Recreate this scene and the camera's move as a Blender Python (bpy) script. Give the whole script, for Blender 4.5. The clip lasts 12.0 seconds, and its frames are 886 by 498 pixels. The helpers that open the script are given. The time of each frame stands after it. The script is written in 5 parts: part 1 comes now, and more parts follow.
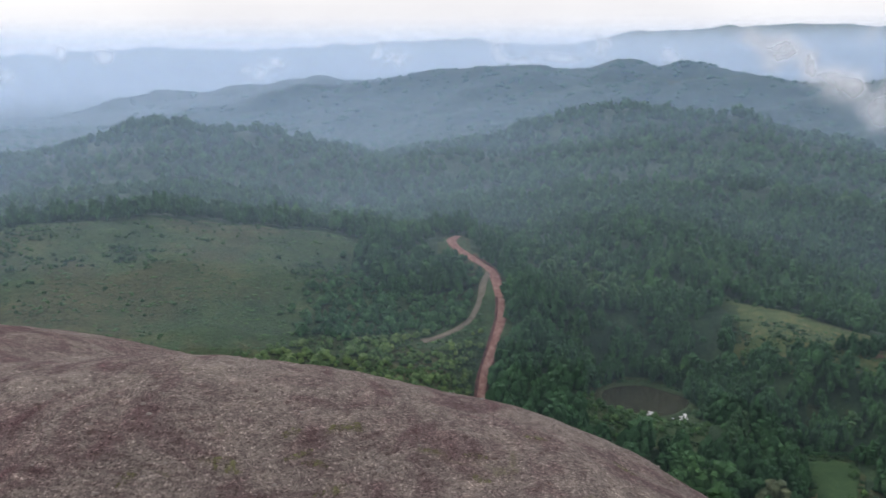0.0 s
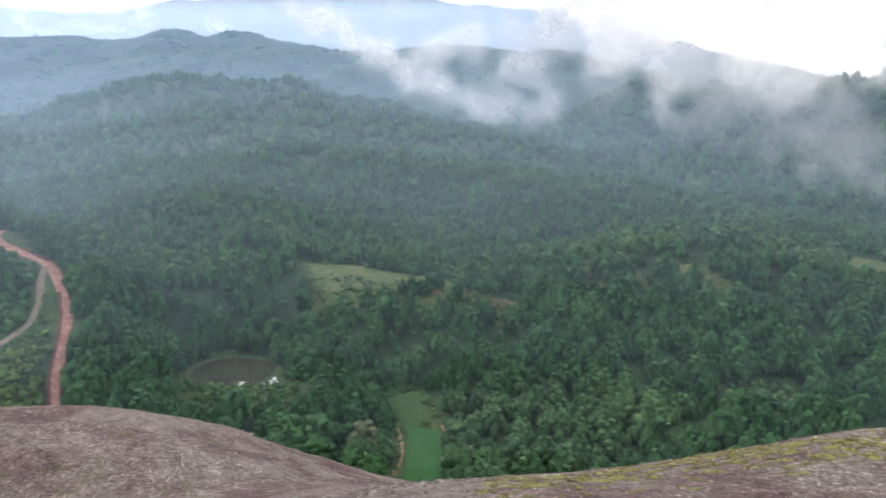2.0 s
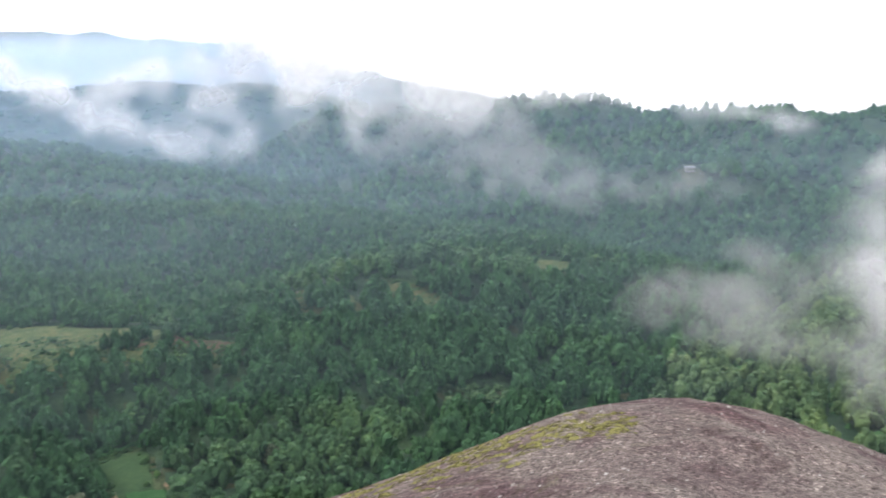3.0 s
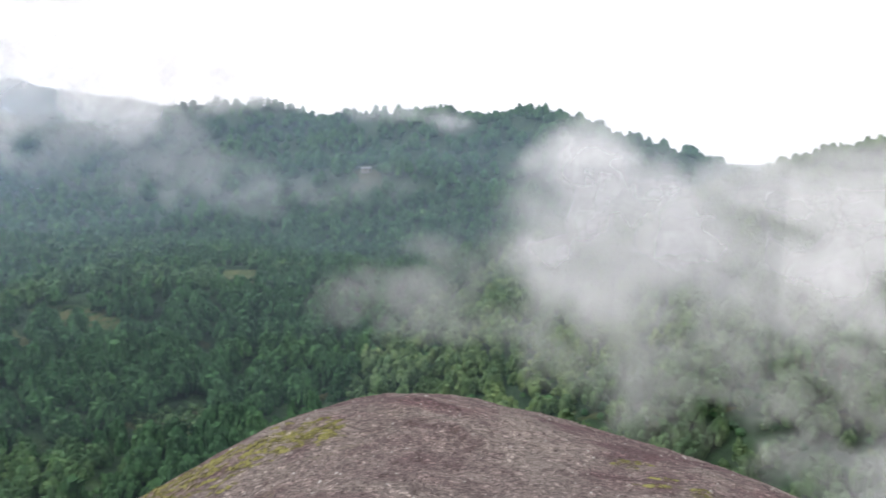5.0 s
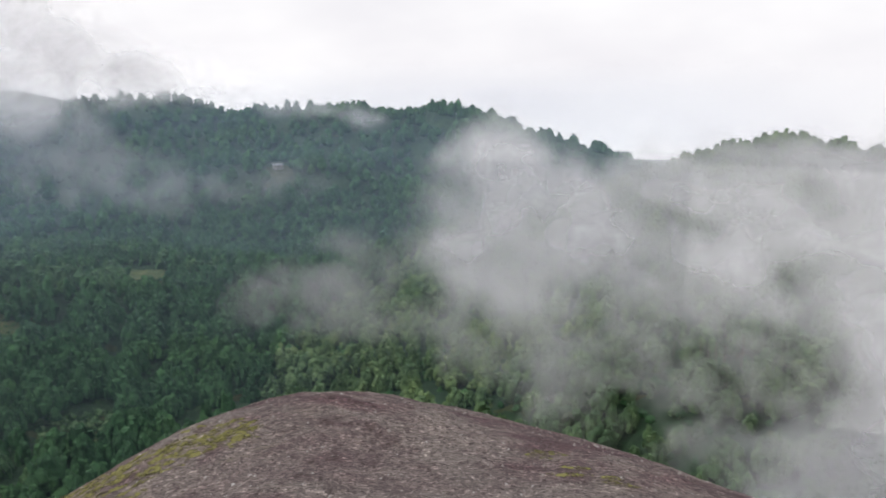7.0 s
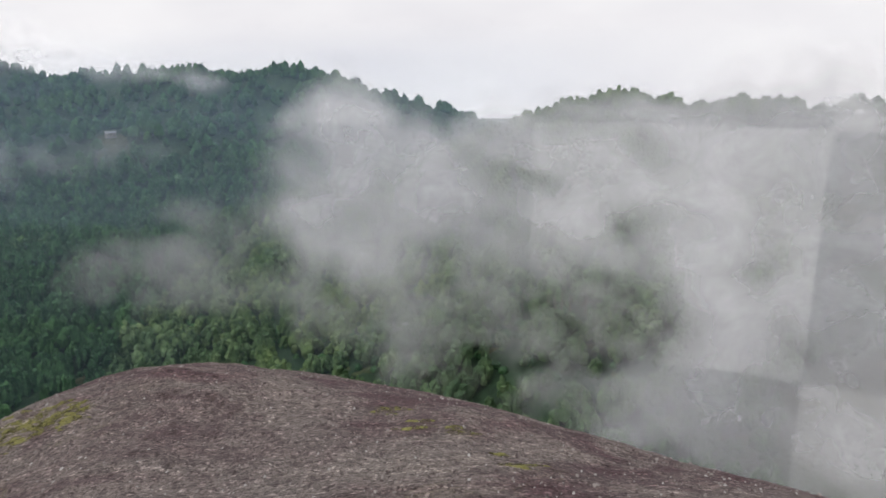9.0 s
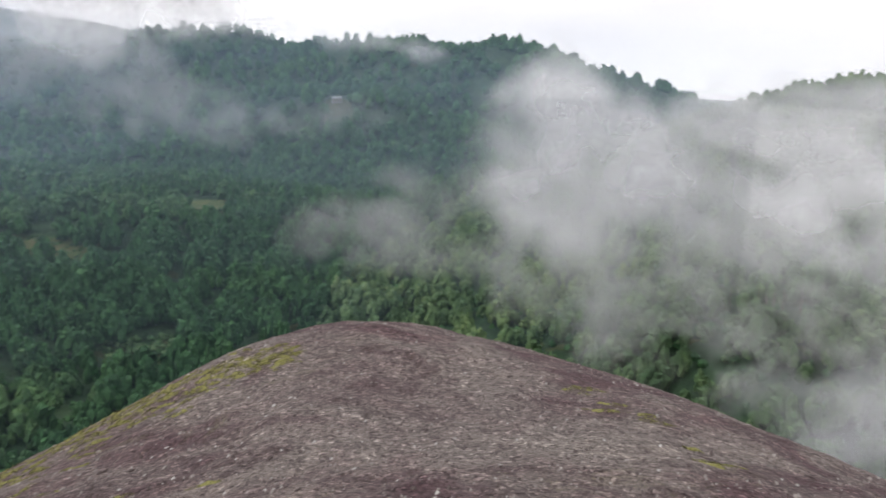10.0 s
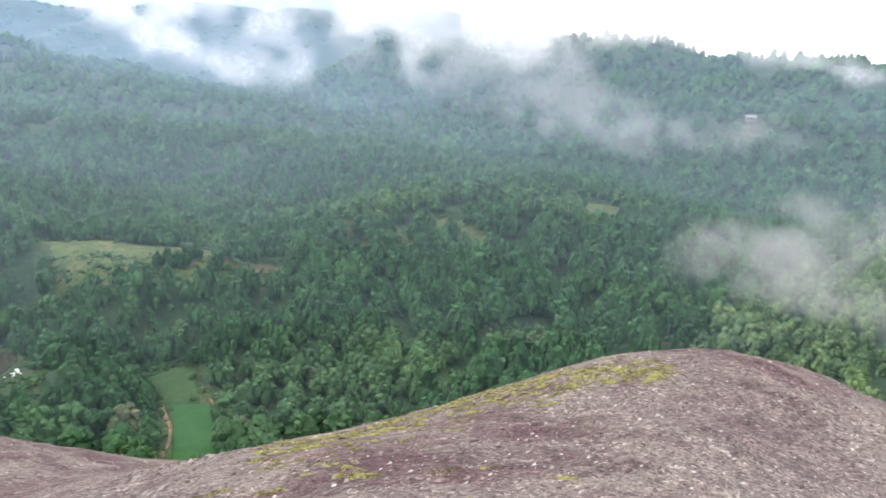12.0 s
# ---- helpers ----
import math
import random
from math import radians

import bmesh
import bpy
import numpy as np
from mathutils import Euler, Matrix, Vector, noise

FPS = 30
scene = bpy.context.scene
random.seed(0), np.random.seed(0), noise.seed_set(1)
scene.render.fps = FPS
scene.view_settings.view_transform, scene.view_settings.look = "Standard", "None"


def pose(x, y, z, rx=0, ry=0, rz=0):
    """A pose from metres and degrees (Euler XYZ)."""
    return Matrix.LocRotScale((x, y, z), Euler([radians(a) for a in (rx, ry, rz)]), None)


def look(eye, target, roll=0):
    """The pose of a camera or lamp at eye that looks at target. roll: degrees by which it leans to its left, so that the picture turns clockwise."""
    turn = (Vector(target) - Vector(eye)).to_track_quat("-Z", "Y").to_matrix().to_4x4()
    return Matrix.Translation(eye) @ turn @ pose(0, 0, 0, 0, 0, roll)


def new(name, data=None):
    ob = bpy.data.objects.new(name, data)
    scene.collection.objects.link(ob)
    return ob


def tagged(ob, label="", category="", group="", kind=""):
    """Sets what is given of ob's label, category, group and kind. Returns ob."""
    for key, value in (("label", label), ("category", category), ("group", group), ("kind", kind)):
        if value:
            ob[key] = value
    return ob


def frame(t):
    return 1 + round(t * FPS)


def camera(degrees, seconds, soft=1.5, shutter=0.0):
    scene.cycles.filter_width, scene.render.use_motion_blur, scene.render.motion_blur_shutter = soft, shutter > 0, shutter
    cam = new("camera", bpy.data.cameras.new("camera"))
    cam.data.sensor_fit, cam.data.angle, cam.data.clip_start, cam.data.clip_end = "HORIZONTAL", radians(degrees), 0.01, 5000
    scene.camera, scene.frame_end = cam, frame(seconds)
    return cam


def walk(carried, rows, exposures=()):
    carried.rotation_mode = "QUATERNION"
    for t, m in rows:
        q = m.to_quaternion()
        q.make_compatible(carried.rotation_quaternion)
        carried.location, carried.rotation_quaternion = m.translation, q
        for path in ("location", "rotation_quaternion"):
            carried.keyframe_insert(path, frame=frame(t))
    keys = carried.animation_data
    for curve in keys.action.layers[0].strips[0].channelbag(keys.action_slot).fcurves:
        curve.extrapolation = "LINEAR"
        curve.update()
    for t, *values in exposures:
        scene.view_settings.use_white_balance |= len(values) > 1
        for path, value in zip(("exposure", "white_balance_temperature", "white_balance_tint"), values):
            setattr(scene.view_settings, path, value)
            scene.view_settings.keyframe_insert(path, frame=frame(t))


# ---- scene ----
# ---------------------------------------------------------------- camera
cam = camera(55.74, 12.0, soft=1.6, shutter=0.3)
# seconds, turn, tilt, lean in degrees; the lens swings on a short arm round the body
TURNS = [
    (0, -0.07, -13.19, 0.27),
    (0.5, -5.68, -13.47, -0.01),
    (1, -13.09, -13.88, -0.49),
    (1.5, -21.31, -14.57, -0.48),
    (2, -29.54, -15.22, 0.08),
    (2.5, -39.27, -15.12, 1.02),
    (2.7, -44.23, -14.28, 1.03),
    (4.3, -62.36, -13.86, 1.90),
    (4.5, -64.76, -13.79, 1.53),
    (5, -71.85, -13.50, 1.11),
    (5.5, -78.19, -13.43, 0.68),
    (6, -75.50, -13.37, 0.70),
    (6.5, -75.22, -13.49, 0.94),
    (7, -77.68, -13.85, 0.49),
    (7.5, -84.15, -14.77, -0.82),
    (7.7, -85.36, -15.28, -0.47),
    (8.5, -89.30, -16.30, 0.10),
    (9.3, -85.02, -17.02, 0.73),
    (9.5, -81.52, -17.48, 0.84),
    (10, -73.59, -18.13, -0.01),
    (10.5, -64.85, -18.68, -0.18),
    (11, -57.34, -18.57, -0.44),
    (11.5, -51.10, -18.13, -0.69),
    (12, -46.07, -17.71, -1.04),
]
ARM = 0.10


def stand(t, turn, tilt, lean):
    a = radians(-turn)
    drawn = float(np.interp(t, [2.7, 4.3, 7.7, 9.3], [0.0, 1.0, 1.0, 0.0]))    # a small shift of the feet in the middle
    return pose(ARM * math.sin(a) - 0.07 - 0.03 * drawn, ARM * math.cos(a) - 0.07 + 0.1 * drawn, 0.035 * drawn, 90 + tilt, lean, turn)


walk(cam, [(t, stand(t, a, b, c)) for t, a, b, c in TURNS],
     exposures=[(0.0, -0.5), (1.0, -0.25), (1.5, -0.08), (2.5, 0.32), (4.5, 0.2), (5.0, 0.08), (5.5, -0.22), (6.5, -0.42), (7.5, -0.48), (9.5, -0.58), (10.5, 0.2), (11.0, 0.48), (12.0, 0.75)])
scene.cycles.transparent_max_bounces = 64

# ---------------------------------------------------------------- daylight
world = bpy.data.worlds.new("overcast_sky")
scene.world = world
world.use_nodes = True
wn, wl = world.node_tree.nodes, world.node_tree.links
wn.clear()
sky = wn.new("ShaderNodeTexSky")
sky.sky_type, sky.sun_disc = "NISHITA", False
sky.sun_elevation, sky.sun_rotation = radians(42), radians(-35)
wtc = wn.new("ShaderNodeTexCoord")
wmap = wn.new("ShaderNodeMapping")
wmap.inputs["Scale"].default_value = (1.0, 1.0, 2.6)
wnoise = wn.new("ShaderNodeTexNoise")
wnoise.inputs["Scale"].default_value, wnoise.inputs["Detail"].default_value = 2.2, 5.0
wramp = wn.new("ShaderNodeValToRGB")
wramp.color_ramp.elements[0].position, wramp.color_ramp.elements[0].color = 0.30, (12.5, 12.3, 13.0, 1)
wramp.color_ramp.elements[1].position, wramp.color_ramp.elements[1].color = 0.62, (15.5, 15.3, 15.5, 1)
wmix = wn.new("ShaderNodeMixRGB")
wmix.inputs[0].default_value = 0.94
wbg = wn.new("ShaderNodeBackground")
wout = wn.new("ShaderNodeOutputWorld")
wl.new(wtc.outputs["Generated"], wmap.inputs["Vector"])
wl.new(wmap.outputs["Vector"], wnoise.inputs["Vector"])
wl.new(wnoise.outputs["Fac"], wramp.inputs["Fac"])
wl.new(sky.outputs["Color"], wmix.inputs[1])
wl.new(wramp.outputs["Color"], wmix.inputs[2])
wsep = wn.new("ShaderNodeSeparateXYZ")          # an overcast dome is brighter overhead than at its rim
wl.new(wtc.outputs["Generated"], wsep.inputs[0])
wrise = wn.new("ShaderNodeMapRange")
wrise.inputs["From Min"].default_value, wrise.inputs["From Max"].default_value = 0.05, 1.0
wrise.inputs["To Min"].default_value, wrise.inputs["To Max"].default_value = 0.098, 0.126
wl.new(wsep.outputs[2], wrise.inputs["Value"])
wl.new(wrise.outputs["Result"], wbg.inputs["Strength"])
wl.new(wmix.outputs[0], wbg.inputs["Color"])
wl.new(wbg.outputs[0], wout.inputs[0])

sun = new("sun", bpy.data.lights.new("sun", "SUN"))
sun.data.energy, sun.data.angle, sun.data.color = 1.5, radians(12), (1.0, 0.96, 0.9)
sun.matrix_world = look((0, 0, 0), (35 * math.sin(radians(35)), -35 * math.cos(radians(35)), -32))

# ---------------------------------------------------------------- materials


def ramp_of(nt, fac, stops):
    r = nt.nodes.new("ShaderNodeValToRGB")
    while len(r.color_ramp.elements) < len(stops):
        r.color_ramp.elements.new(0.5)
    for e, (p, c) in zip(r.color_ramp.elements, stops):
        e.position, e.color = p, (*c, 1)
    nt.links.new(fac, r.inputs["Fac"])
    return r.outputs["Color"]


def noise_of(nt, vec, scale, detail=4.0, rough=0.55, distort=0.0):
    n = nt.nodes.new("ShaderNodeTexNoise")
    n.inputs["Scale"].default_value, n.inputs["Detail"].default_value = scale, detail
    n.inputs["Roughness"].default_value, n.inputs["Distortion"].default_value = rough, distort
    nt.links.new(vec, n.inputs["Vector"])
    return n.outputs["Fac"]


def mixed(nt, fac, a, b, how="MIX"):
    m = nt.nodes.new("ShaderNodeMixRGB")
    m.blend_type = how
    for sock, v in zip(m.inputs, (fac, a, b)):
        if isinstance(v, (int, float)):
            sock.default_value = v
        elif isinstance(v, tuple):
            sock.default_value = (*v, 1)
        else:
            nt.links.new(v, sock)
    return m.outputs[0]


def math_of(nt, op, a, b=0.0, c=0.0, clamp=False):
    m = nt.nodes.new("ShaderNodeMath")
    m.operation, m.use_clamp = op, clamp
    for sock, v in zip(m.inputs, (a, b, c)):
        if isinstance(v, (int, float)):
            sock.default_value = v
        else:
            nt.links.new(v, sock)
    return m.outputs[0]


def smooth_step(nt, v, lo, hi):
    m = nt.nodes.new("ShaderNodeMapRange")
    m.interpolation_type = "SMOOTHSTEP"
    nt.links.new(v, m.inputs["Value"])
    m.inputs["From Min"].default_value, m.inputs["From Max"].default_value = lo, hi
    return m.outputs["Result"]


def start_mat(name):
    m = bpy.data.materials.new(name)
    m.use_nodes = True
    nt = m.node_tree
    b = nt.nodes["Principled BSDF"]
    b.inputs["Specular IOR Level"].default_value = 0.2
    pos = nt.nodes.new("ShaderNodeNewGeometry").outputs["Position"]
    return m, nt, b, pos


def bumped(nt, b, height, strength, distance):
    n = nt.nodes.new("ShaderNodeBump")
    n.inputs["Strength"].default_value, n.inputs["Distance"].default_value = strength, distance
    nt.links.new(height, n.inputs["Height"])
    nt.links.new(n.outputs[0], b.inputs["Normal"])


def foliage(name, dark, mid, light, patch=45.0, leaf=0.7):
    """Leaves: each clump of its own tint, whole crowns of slightly other greens."""
    m, nt, b, pos = start_mat(name)
    isl = nt.nodes.new("ShaderNodeNewGeometry").outputs["Random Per Island"]
    own = ramp_of(nt, isl, [(0.0, dark), (0.55, mid), (1.0, light)])
    crowns = noise_of(nt, pos, 1.0 / patch, 3.0, 0.6)
    tint = ramp_of(nt, crowns, [(0.32, (0.8, 0.86, 0.86)), (0.5, (1.0, 1.0, 1.0)), (0.68, (1.3, 1.18, 0.95))])
    c = mixed(nt, 1.0, own, tint, "MULTIPLY")
    trees = noise_of(nt, pos, 0.13, 2.0, 0.5)
    c = mixed(nt, 1.0, c, ramp_of(nt, trees, [(0.36, (0.8, 0.83, 0.84)), (0.5, (1.0, 1.0, 1.0)), (0.64, (1.25, 1.2, 1.12))]), "MULTIPLY")
    sprays = noise_of(nt, pos, leaf, 3.0, 0.6)
    c = mixed(nt, 1.0, c, ramp_of(nt, sprays, [(0.32, (0.78, 0.8, 0.82)), (0.5, (1.0, 1.0, 1.0)), (0.68, (1.22, 1.2, 1.15))]), "MULTIPLY")
    nt.links.new(c, b.inputs["Base Color"])
    b.inputs["Roughness"].default_value = 0.7
    leaves = noise_of(nt, pos, 1.7, 3.0, 0.65)
    bumped(nt, b, leaves, 1.0, 0.6)
    return m


def plain_rough(name, stops, scale, rough=0.9, bump=0.3, fine=6.0):
    m, nt, b, pos = start_mat(name)
    big = noise_of(nt, pos, scale, 5.0, 0.6)
    small = noise_of(nt, pos, scale * fine, 4.0, 0.65)
    both = math_of(nt, "ADD", math_of(nt, "MULTIPLY", big, 0.6), math_of(nt, "MULTIPLY", small, 0.4))
    nt.links.new(ramp_of(nt, both, stops), b.inputs["Base Color"])
    b.inputs["Roughness"].default_value = rough
    bumped(nt, b, small, bump, 0.6 / (scale * fine))
    return m


MAT_LEAF = foliage("broad_leaves", (0.024, 0.068, 0.028), (0.029, 0.082, 0.034), (0.037, 0.098, 0.039))
MAT_LEAF_PALE = foliage("pale_leaves", (0.058, 0.081, 0.044), (0.077, 0.102, 0.057), (0.109, 0.127, 0.073))
MAT_LEAF_LIGHT = foliage("light_leaves", (0.031, 0.075, 0.034), (0.040, 0.092, 0.041), (0.052, 0.107, 0.047))
MAT_LEAF_LIME = foliage("fresh_leaves", (0.054, 0.103, 0.046), (0.071, 0.127, 0.057), (0.092, 0.149, 0.069))
MAT_BUSH = foliage("bush_leaves", (0.024, 0.058, 0.024), (0.031, 0.076, 0.027), (0.048, 0.100, 0.032), 14.0)
MAT_BUSH_BRIGHT = foliage("bright_bush_leaves", (0.051, 0.096, 0.034), (0.068, 0.124, 0.043), (0.091, 0.147, 0.049), 20.0)
MAT_BARK = plain_rough("bark", [(0.3, (0.05, 0.038, 0.03)), (0.7, (0.16, 0.13, 0.1))], 2.0)
MAT_EARTH = plain_rough("red_earth", [(0.32, (0.1, 0.045, 0.04)), (0.46, (0.19, 0.095, 0.08)), (0.58, (0.27, 0.16, 0.135)), (0.7, (0.34, 0.25, 0.22))], 0.35)
MAT_EARTH_DARK = plain_rough("dark_red_earth", [(0.35, (0.05, 0.028, 0.026)), (0.55, (0.1, 0.045, 0.04)), (0.7, (0.16, 0.08, 0.07))], 0.35)
MAT_SOIL = plain_rough("brown_soil", [(0.38, (0.04, 0.05, 0.026)), (0.52, (0.075, 0.055, 0.038)), (0.68, (0.125, 0.08, 0.058))], 0.22)
MAT_TRACK = plain_rough("gravel_track", [(0.3, (0.08, 0.075, 0.055)), (0.7, (0.17, 0.14, 0.11))], 0.25)
MAT_BUND = plain_rough("dry_earth", [(0.36, (0.05, 0.07, 0.03)), (0.48, (0.13, 0.1, 0.06)), (0.58, (0.2, 0.13, 0.08)), (0.7, (0.34, 0.27, 0.2))], 0.5)
MAT_RICE = plain_rough("young_rice", [(0.3, (0.014, 0.055, 0.015)), (0.5, (0.021, 0.072, 0.02)), (0.7, (0.034, 0.09, 0.026))], 0.16, bump=0.5, fine=9)
MAT_MEADOW = plain_rough("lush_grass", [(0.34, (0.018, 0.046, 0.018)), (0.5, (0.03, 0.064, 0.023)), (0.66, (0.05, 0.085, 0.032))], 0.2, bump=0.6, fine=8)
MAT_PALE = plain_rough("pale_stone", [(0.3, (0.5, 0.5, 0.5)), (0.7, (0.8, 0.8, 0.8))], 1.0)


def ground_mat():
    """Undergrowth and grass, with dry, brownish stretches on open slopes."""
    m, nt, b, pos = start_mat("undergrowth")
    big = noise_of(nt, pos, 0.014, 5.0, 0.62)
    mid = noise_of(nt, pos, 0.045, 6.0, 0.66)
    small = noise_of(nt, pos, 0.6, 4.0, 0.65)
    c1 = ramp_of(nt, mid, [(0.3, (0.022, 0.046, 0.022)), (0.52, (0.038, 0.068, 0.028)), (0.72, (0.062, 0.092, 0.036))])
    c2 = ramp_of(nt, mid, [(0.3, (0.036, 0.05, 0.024)), (0.52, (0.058, 0.066, 0.032)), (0.72, (0.085, 0.088, 0.042))])
    c = mixed(nt, smooth_step(nt, big, 0.44, 0.6), c1, c2)
    g = ramp_of(nt, small, [(0.25, (0.6, 0.6, 0.6)), (0.75, (1.35, 1.35, 1.35))])
    nt.links.new(mixed(nt, 1.0, c, g, "MULTIPLY"), b.inputs["Base Color"])
    b.inputs["Roughness"].default_value = 0.9
    bumped(nt, b, math_of(nt, "ADD", mid, small), 0.8, 2.0)
    return m


MAT_GROUND = ground_mat()
MAT_GRASS = plain_rough("meadow_grass", [(0.36, (0.034, 0.062, 0.025)), (0.48, (0.052, 0.076, 0.028)), (0.58, (0.085, 0.094, 0.038)), (0.68, (0.13, 0.115, 0.052))], 0.2)
MAT_DRY = plain_rough("dry_grass", [(0.34, (0.036, 0.06, 0.026)), (0.5, (0.056, 0.074, 0.03)), (0.68, (0.1, 0.088, 0.044))], 0.12)
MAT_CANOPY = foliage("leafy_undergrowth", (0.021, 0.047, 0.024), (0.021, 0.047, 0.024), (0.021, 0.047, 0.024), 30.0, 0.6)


def granite_mat():
    """Weathered grey-mauve granite: maroon stains, pale crust, dense flaky grain with small dark pits."""
    m, nt, b, pos = start_mat("weathered_granite")
    stain = noise_of(nt, pos, 0.75, 6.0, 0.66, 0.7)
    crust = noise_of(nt, pos, 1.9, 7.0, 0.74, 0.4)
    mid = noise_of(nt, pos, 13.0, 6.0, 0.78)
    grain = noise_of(nt, pos, 52.0, 4.0, 0.8)
    fine = noise_of(nt, pos, 125.0, 2.0, 0.8)
    flakes = nt.nodes.new("ShaderNodeTexVoronoi")
    flakes.inputs["Scale"].default_value, flakes.inputs["Randomness"].default_value = 42.0, 1.0
    shift = nt.nodes.new("ShaderNodeVectorMath")          # torn outlines for the flakes
    shift.operation = "MULTIPLY_ADD"
    rough_n = nt.nodes.new("ShaderNodeTexNoise")
    rough_n.inputs["Scale"].default_value, rough_n.inputs["Detail"].default_value = 45.0, 3.0
    nt.links.new(pos, rough_n.inputs["Vector"]), nt.links.new(rough_n.outputs["Color"], shift.inputs[0])
    shift.inputs[1].default_value = (0.03, 0.03, 0.03)
    nt.links.new(pos, shift.inputs[2]), nt.links.new(shift.outputs[0], flakes.inputs["Vector"])
    sep = nt.nodes.new("ShaderNodeSeparateColor")
    nt.links.new(flakes.outputs["Color"], sep.inputs[0])
    base = ramp_of(nt, stain, [(0.36, (0.088, 0.054, 0.06)), (0.45, (0.128, 0.096, 0.097)), (0.53, (0.162, 0.136, 0.13)), (0.68, (0.19, 0.166, 0.154))])
    pale = ramp_of(nt, crust, [(0.3, (0.78, 0.75, 0.77)), (0.5, (1.0, 1.0, 1.0)), (0.64, (1.18, 1.17, 1.14))])
    g2 = ramp_of(nt, mid, [(0.34, (0.7, 0.66, 0.66)), (0.5, (1.0, 1.0, 1.0)), (0.66, (1.32, 1.32, 1.3))])
    g = ramp_of(nt, grain, [(0.32, (0.52, 0.49, 0.49)), (0.5, (1.0, 1.0, 1.0)), (0.68, (1.52, 1.52, 1.5))])
    g4 = ramp_of(nt, fine, [(0.36, (0.62, 0.6, 0.6)), (0.5, (1.0, 1.0, 1.0)), (0.64, (1.45, 1.45, 1.43))])
    g3 = ramp_of(nt, sep.outputs[0], [(0.0, (0.45, 0.42, 0.42)), (0.25, (0.95, 0.95, 0.95)), (0.86, (1.1, 1.1, 1.08)), (1.0, (2.1, 2.1, 2.05))])
    c = mixed(nt, 1.0, base, pale, "MULTIPLY")
    flat = nt.nodes.new("ShaderNodeVectorMath")           # weathering bands that follow the contours of the dome
    flat.operation = "MULTIPLY"
    nt.links.new(pos, flat.inputs[0])
    flat.inputs[1].default_value = (0.55, 0.55, 6.0)
    bands = noise_of(nt, flat.outputs[0], 4.0, 5.0, 0.66, 0.3)
    c = mixed(nt, 1.0, c, ramp_of(nt, bands, [(0.32, (0.62, 0.55, 0.56)), (0.46, (0.96, 0.95, 0.95)), (0.56, (1.06, 1.06, 1.05)), (0.7, (1.36, 1.35, 1.31))]), "MULTIPLY")
    hollows = noise_of(nt, pos, 5.0, 5.0, 0.7, 0.6)
    c = mixed(nt, smooth_step(nt, hollows, 0.4, 0.3), c, (0.075, 0.05, 0.047))
    knob = nt.nodes.new("ShaderNodeVectorMath")           # a pale worn crust on the knob's crown
    knob.operation = "DISTANCE"
    nt.links.new(pos, knob.inputs[0])
    knob.inputs[1].default_value = (4.7, 1.3, -2.4)
    worn = math_of(nt, "ADD", knob.outputs["Value"], math_of(nt, "MULTIPLY", crust, -3.0))
    c = mixed(nt, math_of(nt, "MULTIPLY", smooth_step(nt, worn, 0.1, -1.0), 0.4), c, (0.2, 0.18, 0.168))
    for k in (g, g2, g3, g4):
        c = mixed(nt, 1.0, c, k, "MULTIPLY")
    moss = noise_of(nt, pos, 0.9, 6.0, 0.7, 1.0)
    c = mixed(nt, math_of(nt, "MULTIPLY", smooth_step(nt, moss, 0.58, 0.7), smooth_step(nt, grain, 0.42, 0.6)), c, (0.13, 0.125, 0.06))
    nt.links.new(c, b.inputs["Base Color"])
    b.inputs["Roughness"].default_value = 0.88
    h = math_of(nt, "ADD", math_of(nt, "MULTIPLY", mid, 0.9), math_of(nt, "MULTIPLY", grain, 0.5))
    h = math_of(nt, "ADD", h, math_of(nt, "ADD", math_of(nt, "MULTIPLY", sep.outputs[1], 0.55), math_of(nt, "MULTIPLY", bands, 1.0)))
    bumped(nt, b, h, 1.0, 0.026)
    return m


def lichen_mat(name, stops, cover):
    """A crust broken into small flecks, the stone showing between them."""
    m, nt, b, pos = start_mat(name)
    big, small = noise_of(nt, pos, 11.0, 5.0, 0.7), noise_of(nt, pos, 60.0, 4.0, 0.75)
    nt.links.new(ramp_of(nt, small, stops), b.inputs["Base Color"])
    b.inputs["Roughness"].default_value = 0.9
    both = math_of(nt, "ADD", math_of(nt, "MULTIPLY", big, 0.6), math_of(nt, "MULTIPLY", small, 0.4))
    nt.links.new(smooth_step(nt, both, cover + 0.05, cover - 0.03), b.inputs["Alpha"])
    bumped(nt, b, small, 0.8, 0.01)
    return m


MAT_ROCK = granite_mat()
MAT_LICHEN = lichen_mat("yellow_green_lichen", [(0.3, (0.11, 0.1, 0.045)), (0.5, (0.19, 0.18, 0.065)), (0.7, (0.29, 0.28, 0.1))], 0.487)
MAT_LICHEN_DULL = lichen_mat("olive_lichen", [(0.3, (0.09, 0.085, 0.05)), (0.5, (0.14, 0.135, 0.07)), (0.7, (0.2, 0.19, 0.1))], 0.47)
MAT_WATER = bpy.data.materials.new("muddy_water")
MAT_WATER.use_nodes = True
_w = MAT_WATER.node_tree.nodes["Principled BSDF"]
_w.inputs["Base Color"].default_value, _w.inputs["Roughness"].default_value = (0.034, 0.034, 0.022, 1), 0.14
_w.inputs["Specular IOR Level"].default_value = 0.18


